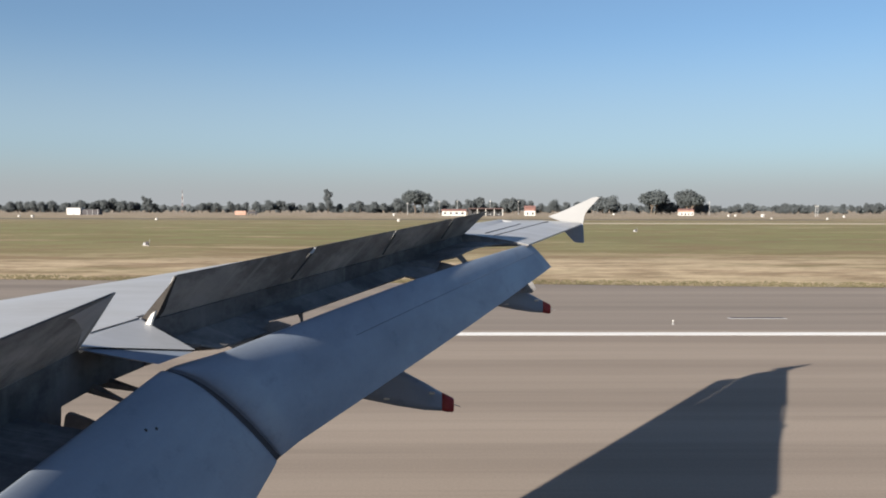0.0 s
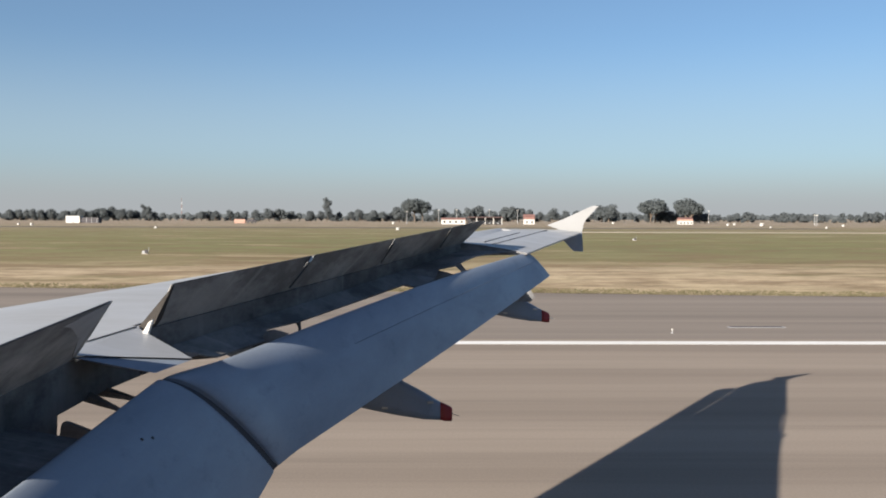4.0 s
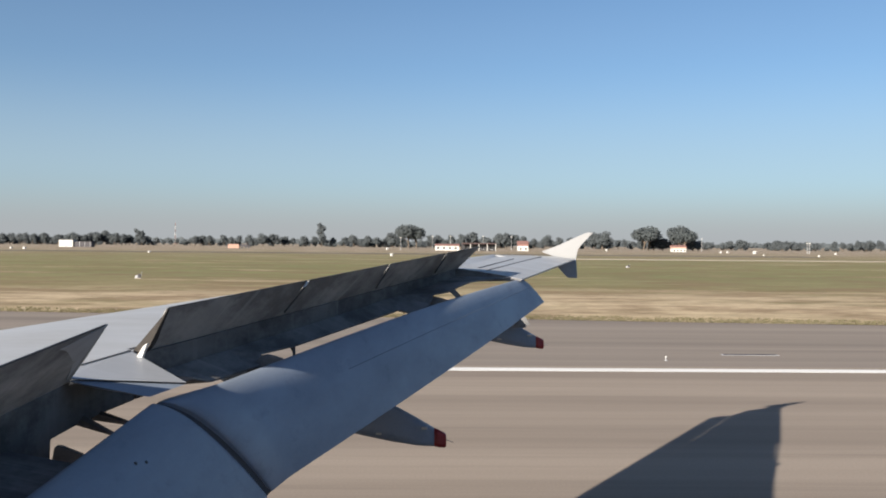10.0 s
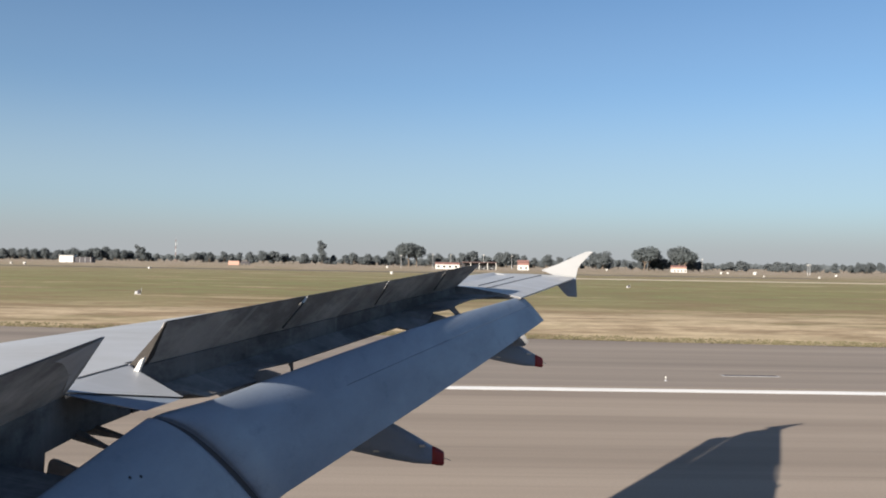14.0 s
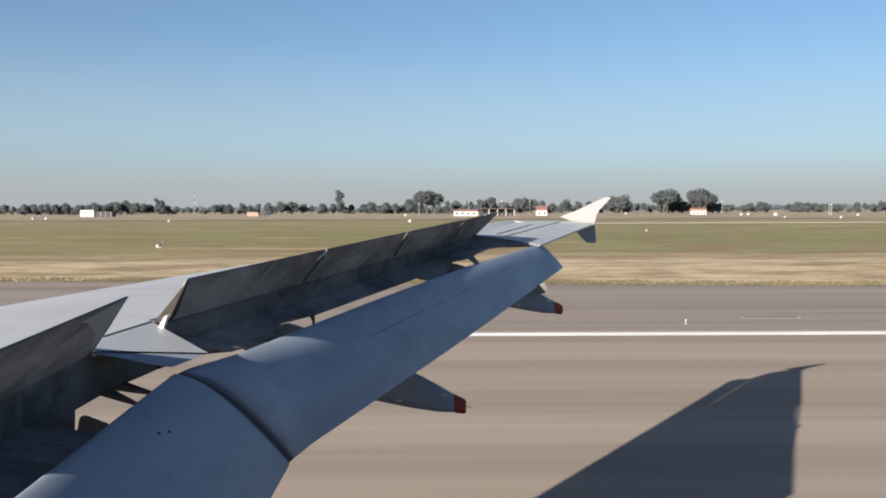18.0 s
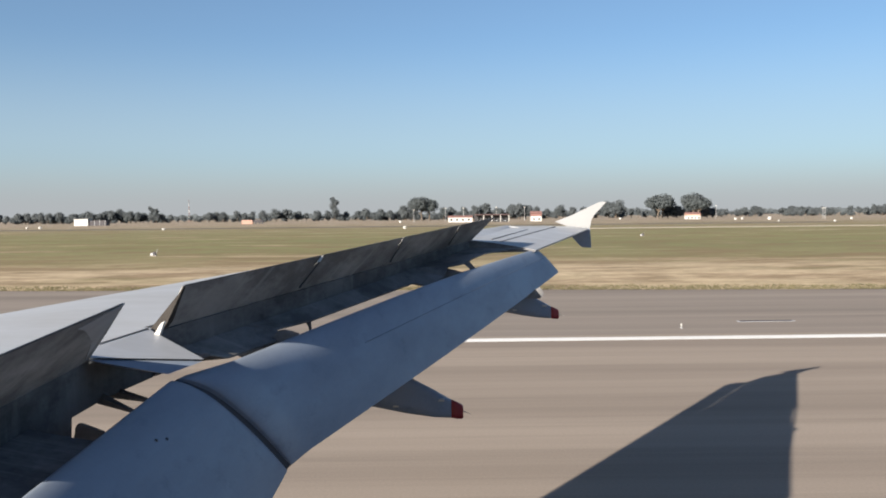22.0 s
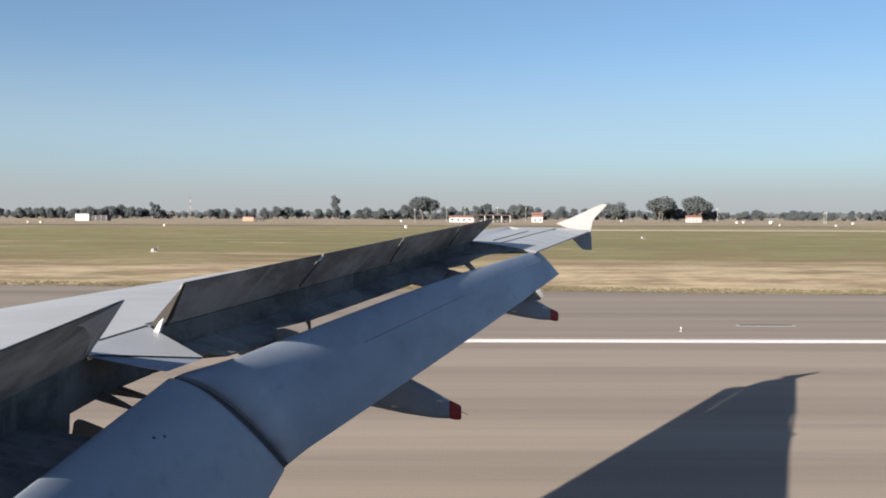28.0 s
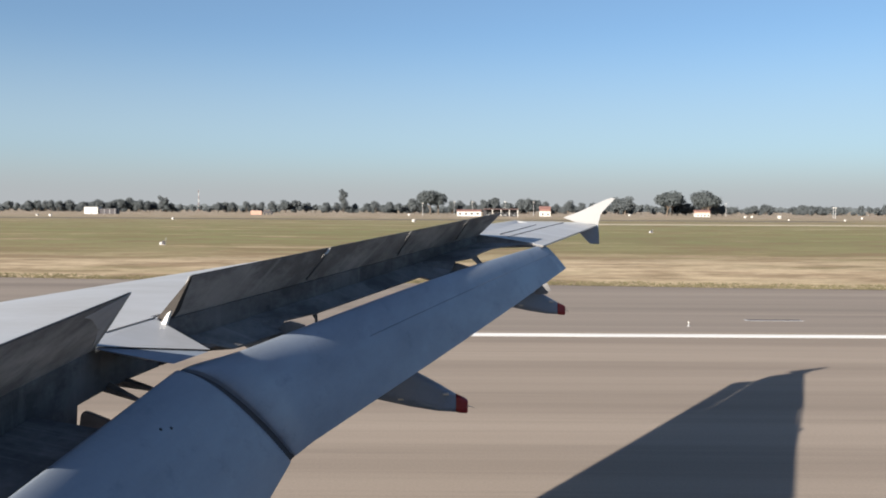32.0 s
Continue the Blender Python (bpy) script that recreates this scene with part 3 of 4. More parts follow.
def flap_ring(a, b, n=28):
    root = a[1] > 4.64
    f = max(0.0, min(1.0, (a[1] - 6.0) / 5.7))
    fat = 1.0 - 0.45 * f * f * (3 - 2 * f)
    w = max(0.0, min(1.0, (a[1] - 4.7) / 2.4))
    flush = max(0.0, 1 - (a[1] - 4.65) / 0.42) ** 2
    rise = 0.008 * max(0.0, min(1.0, (a[1] - 5.4) / 1.2)) * fat
    a, b = Vector(a), Vector(b)
    if root:
        # leading edge raised and trailing edge lowered midspan to fit the camera's view
        bend = math.sin(math.pi * max(0.0, min(1.0, (a.y - 5.3) / 6.4)))
        a, b = a + Vector((0, 0, 0.042 * bend)), b + Vector((0.0, 0, -0.022 * bend))
    c = b - a
    length = c.length
    nrm = Vector((-c.z, 0, c.x)).normalized()
    up, dn = [], []
    for i in range(n):
        u = 0.5 - 0.5 * math.cos(math.pi * i / (n - 1))
        th = 0.2969 * math.sqrt(u) - 0.126 * u - 0.3516 * u * u + 0.2843 * u ** 3 - 0.1036 * u ** 4
        camber = 0.10 * (u * (0.6 - u) / 0.09 if u < 0.3 else (0.4 + 0.6 * u - u * u) / 0.49)
        p = a + c * u
        thick, bow = (0.74 - 0.10 * w - 0.24 * flush, 0.70 - 0.32 * w - 0.26 * flush) if root else (0.43, 0.33)
        up.append(p + nrm * length * fat * (thick * th + bow * camber + rise * math.exp(-abs(u - 0.48) / 0.07)))
        if 0 < i < n - 1:
            dn.append(p + nrm * length * fat * (-0.45 * th + 0.34 * camber))
    return up + dn[::-1]


def flap(name, le, te, steps, label):
    rings = []
    for t in steps:
        rings.append(flap_ring(t[0], t[1]))
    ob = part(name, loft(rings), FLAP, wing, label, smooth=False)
    return ob


def pair(le, te, t):
    if len(le) == 2:
        return lerp(le[0], le[1], t), lerp(te[0], te[1], t)
    return (lerp(le[0], le[1], t / 0.08), lerp(te[0], te[1], t / 0.08)) if t < 0.08 else \
           (lerp(le[1], le[2], (t - 0.08) / 0.92), lerp(te[1], te[2], (t - 0.08) / 0.92))


def sunk(rows, d):
    """A flap section let in by d below its own surface."""
    a, b = rows
    c = (b - a).normalized()
    off = Vector((c.z, 0, -c.x)) * d
    return a + off, b + off * 0.4


fl_in = flap("inboard_flap", IN_LE, IN_TE, [pair(IN_LE, IN_TE, i / 5) for i in range(5)] + [sunk(pair(IN_LE, IN_TE, t), d) for t, d in
             ((0.955, 0.0), (0.970, 0.001), (0.980, 0.003), (0.988, 0.007), (0.995, 0.013), (1.0, 0.024))], "lowered grey-blue inboard flap")
fl_out = flap("outboard_flap", OUT_LE, OUT_TE, [sunk(pair(OUT_LE, OUT_TE, t), d) for t, d in ((0.0, 0.020), (0.0025, 0.010), (0.006, 0.003), (0.011, 0.0), (0.027, 0.0), (0.053, 0.0))] + [pair(OUT_LE, OUT_TE, i / 12.5) for i in range(1, 13)] + [pair(OUT_LE, OUT_TE, 1.0)], "lowered grey-blue outboard flap")
for ob in (fl_in, fl_out):
    for p in ob.data.polygons:
        p.use_smooth = len(p.vertices) == 4

# dark seal that bridges the joint between the flaps; groove shade in its colour
low, high = flap_ring(*sunk(pair(IN_LE, IN_TE, 0.999), 0.016)), flap_ring(*sunk(pair(OUT_LE, OUT_TE, 0.004), 0.006))
rings = []
for k, d in ((0.0, 0.006), (0.3, 0.022), (0.6, 0.024), (0.85, 0.012), (1.0, 0.003)):
    ring = [lerp(p, q, k) for p, q in zip(low, high)]
    off = Vector((-0.75, 0, -0.66)) * d
    rings.append([p + off for p in ring[:27]] + [p + Vector((-0.01, 0, -0.01)) + off for p in ring[26:0:-1]])
part("flap_joint_seal", loft(rings), SEAL, wing, "rubber seal between the flaps, darkened for groove shade", smooth=True)


# Hidden tube added to block sun between the flap's nose and the shroud.
nose = bmesh.new()
tube(nose, (0.73, 10.38, 3.725), (1.20, 11.56, 3.80), 0.042, 0.032, 10)
part("nose_strip", nose, COVE, wing, "hidden tube under the flap's nose that blocks sun in the gap")


def flap_line(le, te, t0, t1, u, width, name, mat, label):
    """A narrow strip along the flap at chord fraction u."""
    rings = []
    for i in range(9):
        a, b = pair(le, te, t0 + (t1 - t0) * i / 8)
        r = flap_ring(a, b, 40)
        k = int(u * 39)
        c = (b - a).normalized()
        nrm = Vector((-c.z, 0, c.x))
        p = r[k] + nrm * 0.0015
        rings.append([p - c * width, p + nrm * 0.002, p + c * width, p - nrm * 0.004])
    part(name, loft(rings), mat, wing, label)


flap_line(OUT_LE, OUT_TE, 0.25, 0.99, 0.46, 0.0025, "flap_seam", FSEAM, "thin riveted seam along the flap")
for y, u in ((3.885, 0.31), (3.96, 0.335)):
    a, b = pair(IN_LE, IN_TE, (y - 0.3) / 4.5)
    r = flap_ring(a, b, 40)
    p = r[int(39 * u)]
    wear = bmesh.new()
    bmesh.ops.create_icosphere(wear, subdivisions=1, radius=0.009, matrix=Matrix.Translation(p))
    part("fastener", wear, SEAM, wing, "small dark fastener on the flap")


# flap track fairings
def fairing(tip, y, scale, lean):
    fr = new("flap_track_fairing")
    fr.parent = wing
    tagged(fr, "grey canoe-shaped flap track fairing")
    axis = [(-1.95, 0.62, 0.06), (-1.45, 0.40, 0.12), (-1.05, 0.28, 0.165), (-0.70, 0.20, 0.165), (-0.42, 0.125, 0.145), (-0.22, 0.058, 0.106), (-0.09, 0.018, 0.070)]
    tail = [(-0.09, 0.018, 0.071), (-0.05, 0.006, 0.066), (-0.012, -0.004, 0.057), (0.0, -0.006, 0.046)]

    def rings(rows):
        out = []
        for dx, dz, r in rows:
            ring = []
            for i in range(24):
                a = 2 * math.pi * i / 24
                c, w = (math.copysign(abs(v) ** 0.62, v) for v in (math.cos(a), math.sin(a)))
                c *= 0.78 if w > 0 else 1.0
                ring.append(Vector((tip[0] + dx * scale, tip[1] + lean * dx * scale + 0.66 * r * scale * c, tip[2] + (dz + 0.96 * r * w) * scale)))
            out.append(ring)
        return out

    part("canoe", loft(rings(axis)), FLAP, fr, "grey painted fairing body", smooth=True)
    part("red_tip", loft(rings(tail)), RED, fr, "red painted tail cone", smooth=True)
    # Small bright plates added to stand in for glints on the body.
    for dx, dz in ((-0.50, 0.055), (-0.16, 0.10)):
        part("latch", boxes((tip[0] + dx * scale - 0.03, tip[0] + dx * scale + 0.02, tip[1] + (lean * dx - 0.095) * scale, tip[1] + (lean * dx - 0.05) * scale, tip[2] + dz * scale - 0.010, tip[2] + dz * scale + 0.006), bevel=0.003), METAL, fr, "small bright metal plate added as a glint")
    wick = bmesh.new()
    tube(wick, (tip[0] - 0.01, tip[1], tip[2]), (tip[0] + 0.055 * scale, tip[1] - 0.01, tip[2] - 0.02 * scale), 0.004, 0.002, 5)
    part("static_wick", wick, METAL, fr, "thin static discharge wick")
    return fr


fairing((0.2245, 7.818, 2.598), 7.4, 1.15, -0.06)
second = fairing((1.446, 10.667, 3.119), 9.8, 1.04, -0.06)

# Bracket takes the dark cove tone: shade is put into its colour.
part("hinge_bracket", plate([(1.115, 10.5, 3.405), (1.21, 10.5, 3.450), (1.256, 10.5, 3.371), (1.204, 10.5, 3.318), (1.06, 10.5, 3.319)], (0, 0.03, 0)), COVE, second, "hinge bracket above the fairing, dark-toned for shade")

# wing tip fence
up = [(2.02, 4.165), (2.30, 4.27), (2.76, 4.482), (2.83, 4.497), (2.90, 4.487), (2.79, 4.385), (2.69, 4.29), (2.635, 4.21), (2.615, 4.05), (2.30, 4.06)]
fence = plate([(x, 15.28 + 0.05 * (z - 4.1), z) for x, z in up], (0, 0.035, 0), 0.008)
part("upper_fence", fence, WHITE, wing, "white upper wingtip fence")
# White fence's lower half in flap grey: the wing's shade is its colour.
lo = [(2.20, 4.06), (2.25, 3.97), (2.40, 3.80), (2.475, 3.728), (2.63, 3.722), (2.622, 3.90), (2.612, 4.046)]
lowf = plate([(x, 15.28 - 0.06 * (4.05 - z), z) for x, z in lo], (0, 0.035, 0), 0.008)
part("lower_fence", lowf, FLAP, wing, "lower wingtip fence, grey-toned for shade")

# aileron hinge seams on the outer wing


def skin_strip(f0, f1, y0, y1, w, name, label):
    rings = []
    for y in ys(y0, y1, 7):
        te, h = along(UPPER_TE, y), hinge(y)
        t = f0 + (f1 - f0) * (y - y0) / (y1 - y0)
        p = lerp(h, te, t) + Vector((0, 0, 0.010))
        rings.append([p + Vector((-w, 0, 0)), p + Vector((0, 0, 0.008)), p + Vector((w, 0, 0)), p + Vector((0, 0, -0.02))])
    part(name, loft(rings), SEAM, wing, label)


skin_strip(0.41, 0.53, 11.75, 15.0, 0.009, "aileron_seam", "dark hinge gap of the aileron")
skin_strip(0.25, 0.30, 11.9, 14.0, 0.004, "panel_seam", "thin dark panel seam")

# slats along the leading edge
for a, b in ((0.4, 4.3), (4.4, 7.02), (7.03, 9.62), (9.63, 12.02), (12.03, 14.27)):
    rings = []
    for y in ys(a, b, 5):
        f = front(y)
        c = SLAT_CHORD
        rings.append([f + Vector((c * u, 0, dz)) for u, dz in
                      ((0.82 if y > 12.0 else 0.845 if y > 9.6 else 1.02, 0.03), (0.55, 0.03), (0.25, -0.01), (0.05, -0.07), (0.0, -0.13), (0.06, -0.18), (0.16, -0.17), (0.28, -0.06), (0.55, 0.0))])
    part("slat", loft(rings), SKIN, wing, "lowered leading edge slat")

# fuselage that carries the wing, behind the window, with its main gear
# Unseen barrel; its upper half also keeps sky light off the flaps.
rings = []
for x, k in ((-15, 0.9), (-13, 1.0), (-6, 1.0), (0, 1.0), (8, 1.0), (12, 0.93), (15, 0.8)):
    rings.append([(x, -2.02 + 1.97 * k * math.cos(a), 3.3 + (1.97 if math.sin(a) > 0 else 1.75) * k * math.sin(a)) for a in [math.pi * i / 20 for i in range(40)]])
part("fuselage", loft(rings), SKIN, wing, "plain pale grey fuselage barrel", smooth=True)
leg = bmesh.new()
tube(leg, (-2.2, 1.85, 3.0), (-2.2, 1.85, 0.6), 0.14, 0.12, 12)
part("gear_leg", leg, METAL, wing, "main landing gear leg")
for gy in (1.45, 2.05):
    tyre = bmesh.new()
    tube(tyre, (-2.2, gy, 0.57), (-2.2, gy + 0.4, 0.57), 0.57, 0.57, 28)
    bmesh.ops.bevel(tyre, geom=[e for e in tyre.edges if e.calc_face_angle(0) > 1.0], offset=0.1, segments=3, affect="EDGES")
    part("tyre", tyre, RUBBER, wing, "black main gear tyre")

# track ends and lips in the openings of the shroud
lips = (((-1.187, 6.15, 3.403), (-1.074, 6.15, 3.526), (-1.028, 6.15, 3.532), (-0.978, 6.15, 3.514), (-0.928, 6.15, 3.506), (-0.994, 6.15, 3.440)),
        ((0.07, 9.6, 3.610), (0.131, 9.6, 3.731), (0.190, 9.6, 3.719), (0.280, 9.6, 3.688), (0.358, 9.6, 3.712), (0.406, 9.6, 3.736), (0.370, 9.6, 3.630)))
for rows in lips:
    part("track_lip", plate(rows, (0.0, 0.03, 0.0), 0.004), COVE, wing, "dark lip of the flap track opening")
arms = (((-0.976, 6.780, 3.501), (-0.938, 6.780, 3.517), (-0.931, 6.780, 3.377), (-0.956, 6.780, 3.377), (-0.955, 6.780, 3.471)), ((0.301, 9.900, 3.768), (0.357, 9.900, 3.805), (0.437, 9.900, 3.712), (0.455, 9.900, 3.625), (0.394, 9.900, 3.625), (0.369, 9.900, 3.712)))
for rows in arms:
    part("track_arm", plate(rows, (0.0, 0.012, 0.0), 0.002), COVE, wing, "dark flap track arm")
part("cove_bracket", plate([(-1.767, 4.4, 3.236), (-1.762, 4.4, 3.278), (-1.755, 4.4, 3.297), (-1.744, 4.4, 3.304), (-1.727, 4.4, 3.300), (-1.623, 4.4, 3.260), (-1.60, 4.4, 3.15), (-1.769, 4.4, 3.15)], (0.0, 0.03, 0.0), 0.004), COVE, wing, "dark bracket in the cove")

rod = bmesh.new()
tube(rod, (-1.709, 3.5, 3.318), (-1.579, 3.5, 3.255), 0.014, 0.012, 8)
part("actuator_rod", rod, GREYM, wing, "dull metal actuator rod in the cove")

# arms seen in the gap ahead of the inboard flap
links = ((-1.78, 4.75, 3.36, -1.46, 4.47, 3.325), (-1.78, 4.95, 3.35, -1.43, 4.66, 3.345))
for x0, y0, z0, x1, y1, z1 in links:
    m = bmesh.new()
    tube(m, (x0, y0, z0), (x1, y1, z1), 0.035, 0.005, 6)
    part("flap_arm", m, COVE, wing, "dark tapered flap linkage arm")


# ---- trees ----
def crown(bm, centre, radii, count, size, rng):
    cx, cy, cz = centre
    for _ in range(int(count * 1.9)):
        while True:
            p = Vector((rng.uniform(-1, 1), rng.uniform(-1, 1), rng.uniform(-1, 1)))
            if 0.25 < p.length < 1:
                break
        p *= rng.uniform(0.8, 1.05) / max(p.length, 0.75)
        c = Vector((cx + p.x * radii[0], cy + p.y * radii[1], cz + p.z * radii[2]))
        s = size * rng.uniform(0.4, 1.0)
        m = Matrix.Translation(c) @ (p + Vector((0, 0, 0.25))).to_track_quat("Z", "Y").to_matrix().to_4x4() @ Euler((rng.uniform(-0.7, 0.7), rng.uniform(-0.7, 0.7), rng.uniform(0, 6.3))).to_matrix().to_4x4()
        v = [bm.verts.new(m @ Vector(q)) for q in ((-s, -0.6 * s, 0), (s, -0.5 * s, 0.2 * s), (0.8 * s, 0.6 * s, 0), (-0.7 * s, 0.7 * s, -0.2 * s))]
        bm.faces.new(v)
    return bm


def tree(kind, seed, label):
    rng = random.Random(seed)
    t = thing("tree", label, "tree")
    wood, leaf = bmesh.new(), bmesh.new()
    if kind == "pine":
        h = 5.5
        tube(wood, (0, 0, -0.2), (0.5, 0, h), 0.42, 0.22, 7)
        for i in range(7):
            a = rng.uniform(0, 6.3)
            e = (0.5 + 4.2 * math.cos(a), 4.2 * math.sin(a), h + rng.uniform(1.6, 3.0))
            tube(wood, (0.45, 0, h - rng.uniform(0.4, 2.5)), e, 0.16, 0.06, 5)
            crown(leaf, (e[0], e[1], e[2] + 0.6), (3.3, 3.3, 2.9), 90, 0.62, rng)
        crown(leaf, (0.5, 0, h + 3.6), (5.6, 5.6, 3.4), 230, 0.68, rng)
    elif kind == "tall":
        h = 15.0
        tube(wood, (0, 0, -0.2), (0.2, 0, h), 0.34, 0.08, 7)
        for i in range(6):
            a, z = rng.uniform(0, 6.3), 3.5 + i * 2.1
            e = (1.7 * math.cos(a), 1.7 * math.sin(a), z + 1.6)
            tube(wood, (0.05, 0, z), e, 0.10, 0.04, 5)
            crown(leaf, e, (2.6 - 0.1 * i, 2.6 - 0.1 * i, 2.0), 85, 0.55, rng)
        crown(leaf, (0.2, 0, h - 1.2), (2.4, 2.4, 2.2), 100, 0.5, rng)
        crown(leaf, (0.1, 0, 7.5), (2.6, 2.6, 4.2), 190, 0.55, rng)
    elif kind == "round":
        h = 2.4
        tube(wood, (0, 0, -0.2), (0.1, 0, h + 2.0), 0.30, 0.16, 7)
        for i in range(5):
            a, q = rng.uniform(0, 6.3), rng.uniform(0.6, 1.7)
            e = (q * math.cos(a), q * math.sin(a), h + 1.2 + i * 0.95)
            tube(wood, (0.05, 0, h - 0.4), e, 0.11, 0.04, 5)
            crown(leaf, e, (1.9, 1.9, 1.6), 70, 0.45, rng)
        crown(leaf, (0, 0, h + 3.1), (2.7, 2.7, 3.0), 130, 0.5, rng)
    elif kind == "shrub":
        tube(wood, (0, 0, -0.2), (0, 0, 1.8), 0.18, 0.1, 6)
        for i in range(5):
            a = rng.uniform(0, 6.3)
            e = (2.0 * math.cos(a), 2.0 * math.sin(a), rng.uniform(1.4, 2.6))
            tube(wood, (0, 0, 0.7), e, 0.08, 0.03, 5)
            crown(leaf, e, (1.9, 1.9, 1.5), 60, 0.5, rng)
    else:
        h = 2.6
        tube(wood, (0, 0, -0.2), (0.1, 0, h), 0.38, 0.25, 7)
        for i in range(8):
            a = rng.uniform(0, 6.3)
            r = rng.uniform(1.2, 3.0)
            e = (r * math.cos(a), r * math.sin(a), h + rng.uniform(0.0, 4.6))
            tube(wood, (0.08, 0, h - 0.6), e, 0.14, 0.05, 5)
            crown(leaf, e, (2.2, 2.2, 1.9), 80, 0.55, rng)
        crown(leaf, (0, 0, h + 2.2), (3.3, 3.3, 3.4), 170, 0.6, rng)
    part("trunk", wood, BARK, t, "grey-brown trunk with bare limbs")
    part("crown", leaf, PINE if kind == "pine" else LEAF, t, "dark green crown paled by painted haze")
    return t


LABELS = {"pine": "broad umbrella pine with a dense dark crown", "tall": "tall slim dark green tree in the tree row",
          "shrub": "low bush at the field edge, haze in its colour", "round": "slender round-crowned tree with a bare lower trunk", "oak": "rounded dark green tree in the far tree row"}
MODELS = {k: [tree(k, 11 * i + 5 * len(k), LABELS[k]) for i in range(n)] for k, n in (("oak", 4), ("round", 4), ("pine", 3), ("tall", 2), ("shrub", 2))}
used = set()
rt = random.Random(4)


def plant(kind, x, y, s):
    pool = MODELS[kind]
    first = next((m for m in pool if m not in used), None)
    m = pose(x, y, -0.05, 0, 0, rt.uniform(0, 360)) @ Matrix.Diagonal((s * rt.uniform(0.92, 1.12), s, s * rt.uniform(0.95, 1.08), 1))
    if first is not None:
        used.add(first)
        first.matrix_basis = m
        ob = first
    else:
        ob = copy_thing(rt.choice(pool), m)
        ob.matrix_basis = m
    tagged(ob, group="tree row behind the airfield")


def bearing(b, y):
    """Metres along the runway at the bearing number b, 0 straight ahead, and distance y."""
    return b / 1607.0 * y


# single trees along the row: bearing and height in the same small units, by kind
HEIGHT = {"round": 8.7, "oak": 9.0, "pine": 12.0, "tall": 16.0, "shrub": 3.6}


def row(kind, y, pairs, spread=14):
    for b, h in pairs:
        d = y + rt.uniform(-spread, spread)
        plant(kind, bearing(b, d), d, 1.06 * h / 1607.0 * d / HEIGHT[kind])


row("round", 850, ((-766, 17), (-752, 14), (-732, 18), (-715, 17), (-703, 18), (-693, 18), (-680, 18), (-670, 13), (-658, 20), (-480, 16), (-398, 16), (-385, 17), (-373, 17),
                   (-371, 16), (-347, 18), (-335, 16), (-321, 13), (-300, 18), (-226, 15), (-187, 17), (-156, 16), (-136, 17), (-119, 20), (-107, 14), (-80, 17), (-71, 14), (-63, 16)))
row("round", 850, ((17, 22), (30, 20), (54, 20), (74, 22), (180, 20), (199, 17), (247, 18), (290, 17), (334, 19), (350, 15), (362, 16), (377, 14), (685, 13), (700, 12), (739, 16), (754, 14), (767, 14), (782, 17), (797, 15)))
row("oak", 850, ((-636, 17), (-620, 18), (-606, 20), (-592, 18), (-578, 20), (-566, 22), (-552, 23), (-538, 20), (-524, 18), (-512, 17), (-490, 18), (-278, 22), (-260, 24), (-241, 18), (-206, 18),
                 (-95, 20), (90, 28), (114, 20), (136, 24), (150, 25), (162, 24), (222, 22), (267, 20), (310, 30), (322, 31), (547, 17), (570, 18), (634, 18), (645, 15), (669, 13)))
row("oak", 720, ((-50, 26), (-38, 22), (430, 22), (484, 20), (494, 17), (392, 20), (414, 24), (446, 22), (468, 24)))
row("tall", 820, ((-176, 35), (-498, 24), (-490, 22)))
row("pine", 700, ((-22, 38), (-8, 33), (404, 40), (396, 34), (459, 38), (468, 32)))
# lower growth between the single trees
b = -775.0
while b < 805:
    if noise.noise((b * 0.021, 7.0, 0.0)) > -0.30:
        row("oak" if rt.random() < 0.55 else "round", 880, ((b, rt.uniform(9, 17)),), 20)
    b += rt.uniform(7, 15)
# the rows go on past both ends
for b0, b1, step in ((-1150, -775, 14), (806, 1150, 14)):
    b = b0
    while b < b1:
        row("round" if rt.random() < 0.7 else "oak", 860, ((b, rt.uniform(13, 20)),))
        b += step * rt.uniform(0.7, 1.3)
for i in range(120):
    row("shrub", 865, ((rt.uniform(-900, 950), rt.uniform(5, 10)),), 30)


# far wood line that closes the horizon
far = bmesh.new()
rf = random.Random(9)
for i in range(2600):
    x, y = rf.uniform(-2200, 2200), rf.uniform(1900, 2100)
    hgt = 9 + 6 * noise.noise((x * 0.006, 1.0, 0.0)) + 3 * noise.noise((x * 0.03, 2.0, 0.0))
    s = rf.uniform(3, 6)
    z = rf.uniform(-1, max(2, hgt))
    far.faces.new([far.verts.new((x + dx * s, y + rf.uniform(-2, 2), z + dz * s)) for dx, dz in ((-1, -0.5), (0.9, -0.6), (1, 0.5), (0, 0.9), (-0.9, 0.5))])
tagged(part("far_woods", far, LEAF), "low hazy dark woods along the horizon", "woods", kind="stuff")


# ---- buildings and small things on the airfield ----
def gable(bm, x0, x1, y0, y1, z0, z1):
    ym = (y0 + y1) / 2
    a = [bm.verts.new(p) for p in ((x0, y0, z0), (x0, y1, z0), (x0, ym, z1))]
    b = [bm.verts.new(p) for p in ((x1, y0, z0), (x1, y1, z0), (x1, ym, z1))]
    bm.faces.new(a), bm.faces.new(b[::-1])
    for i in range(3):
        j = (i + 1) % 3
        bm.faces.new((a[i], b[i], b[j], a[j]))
    return bm


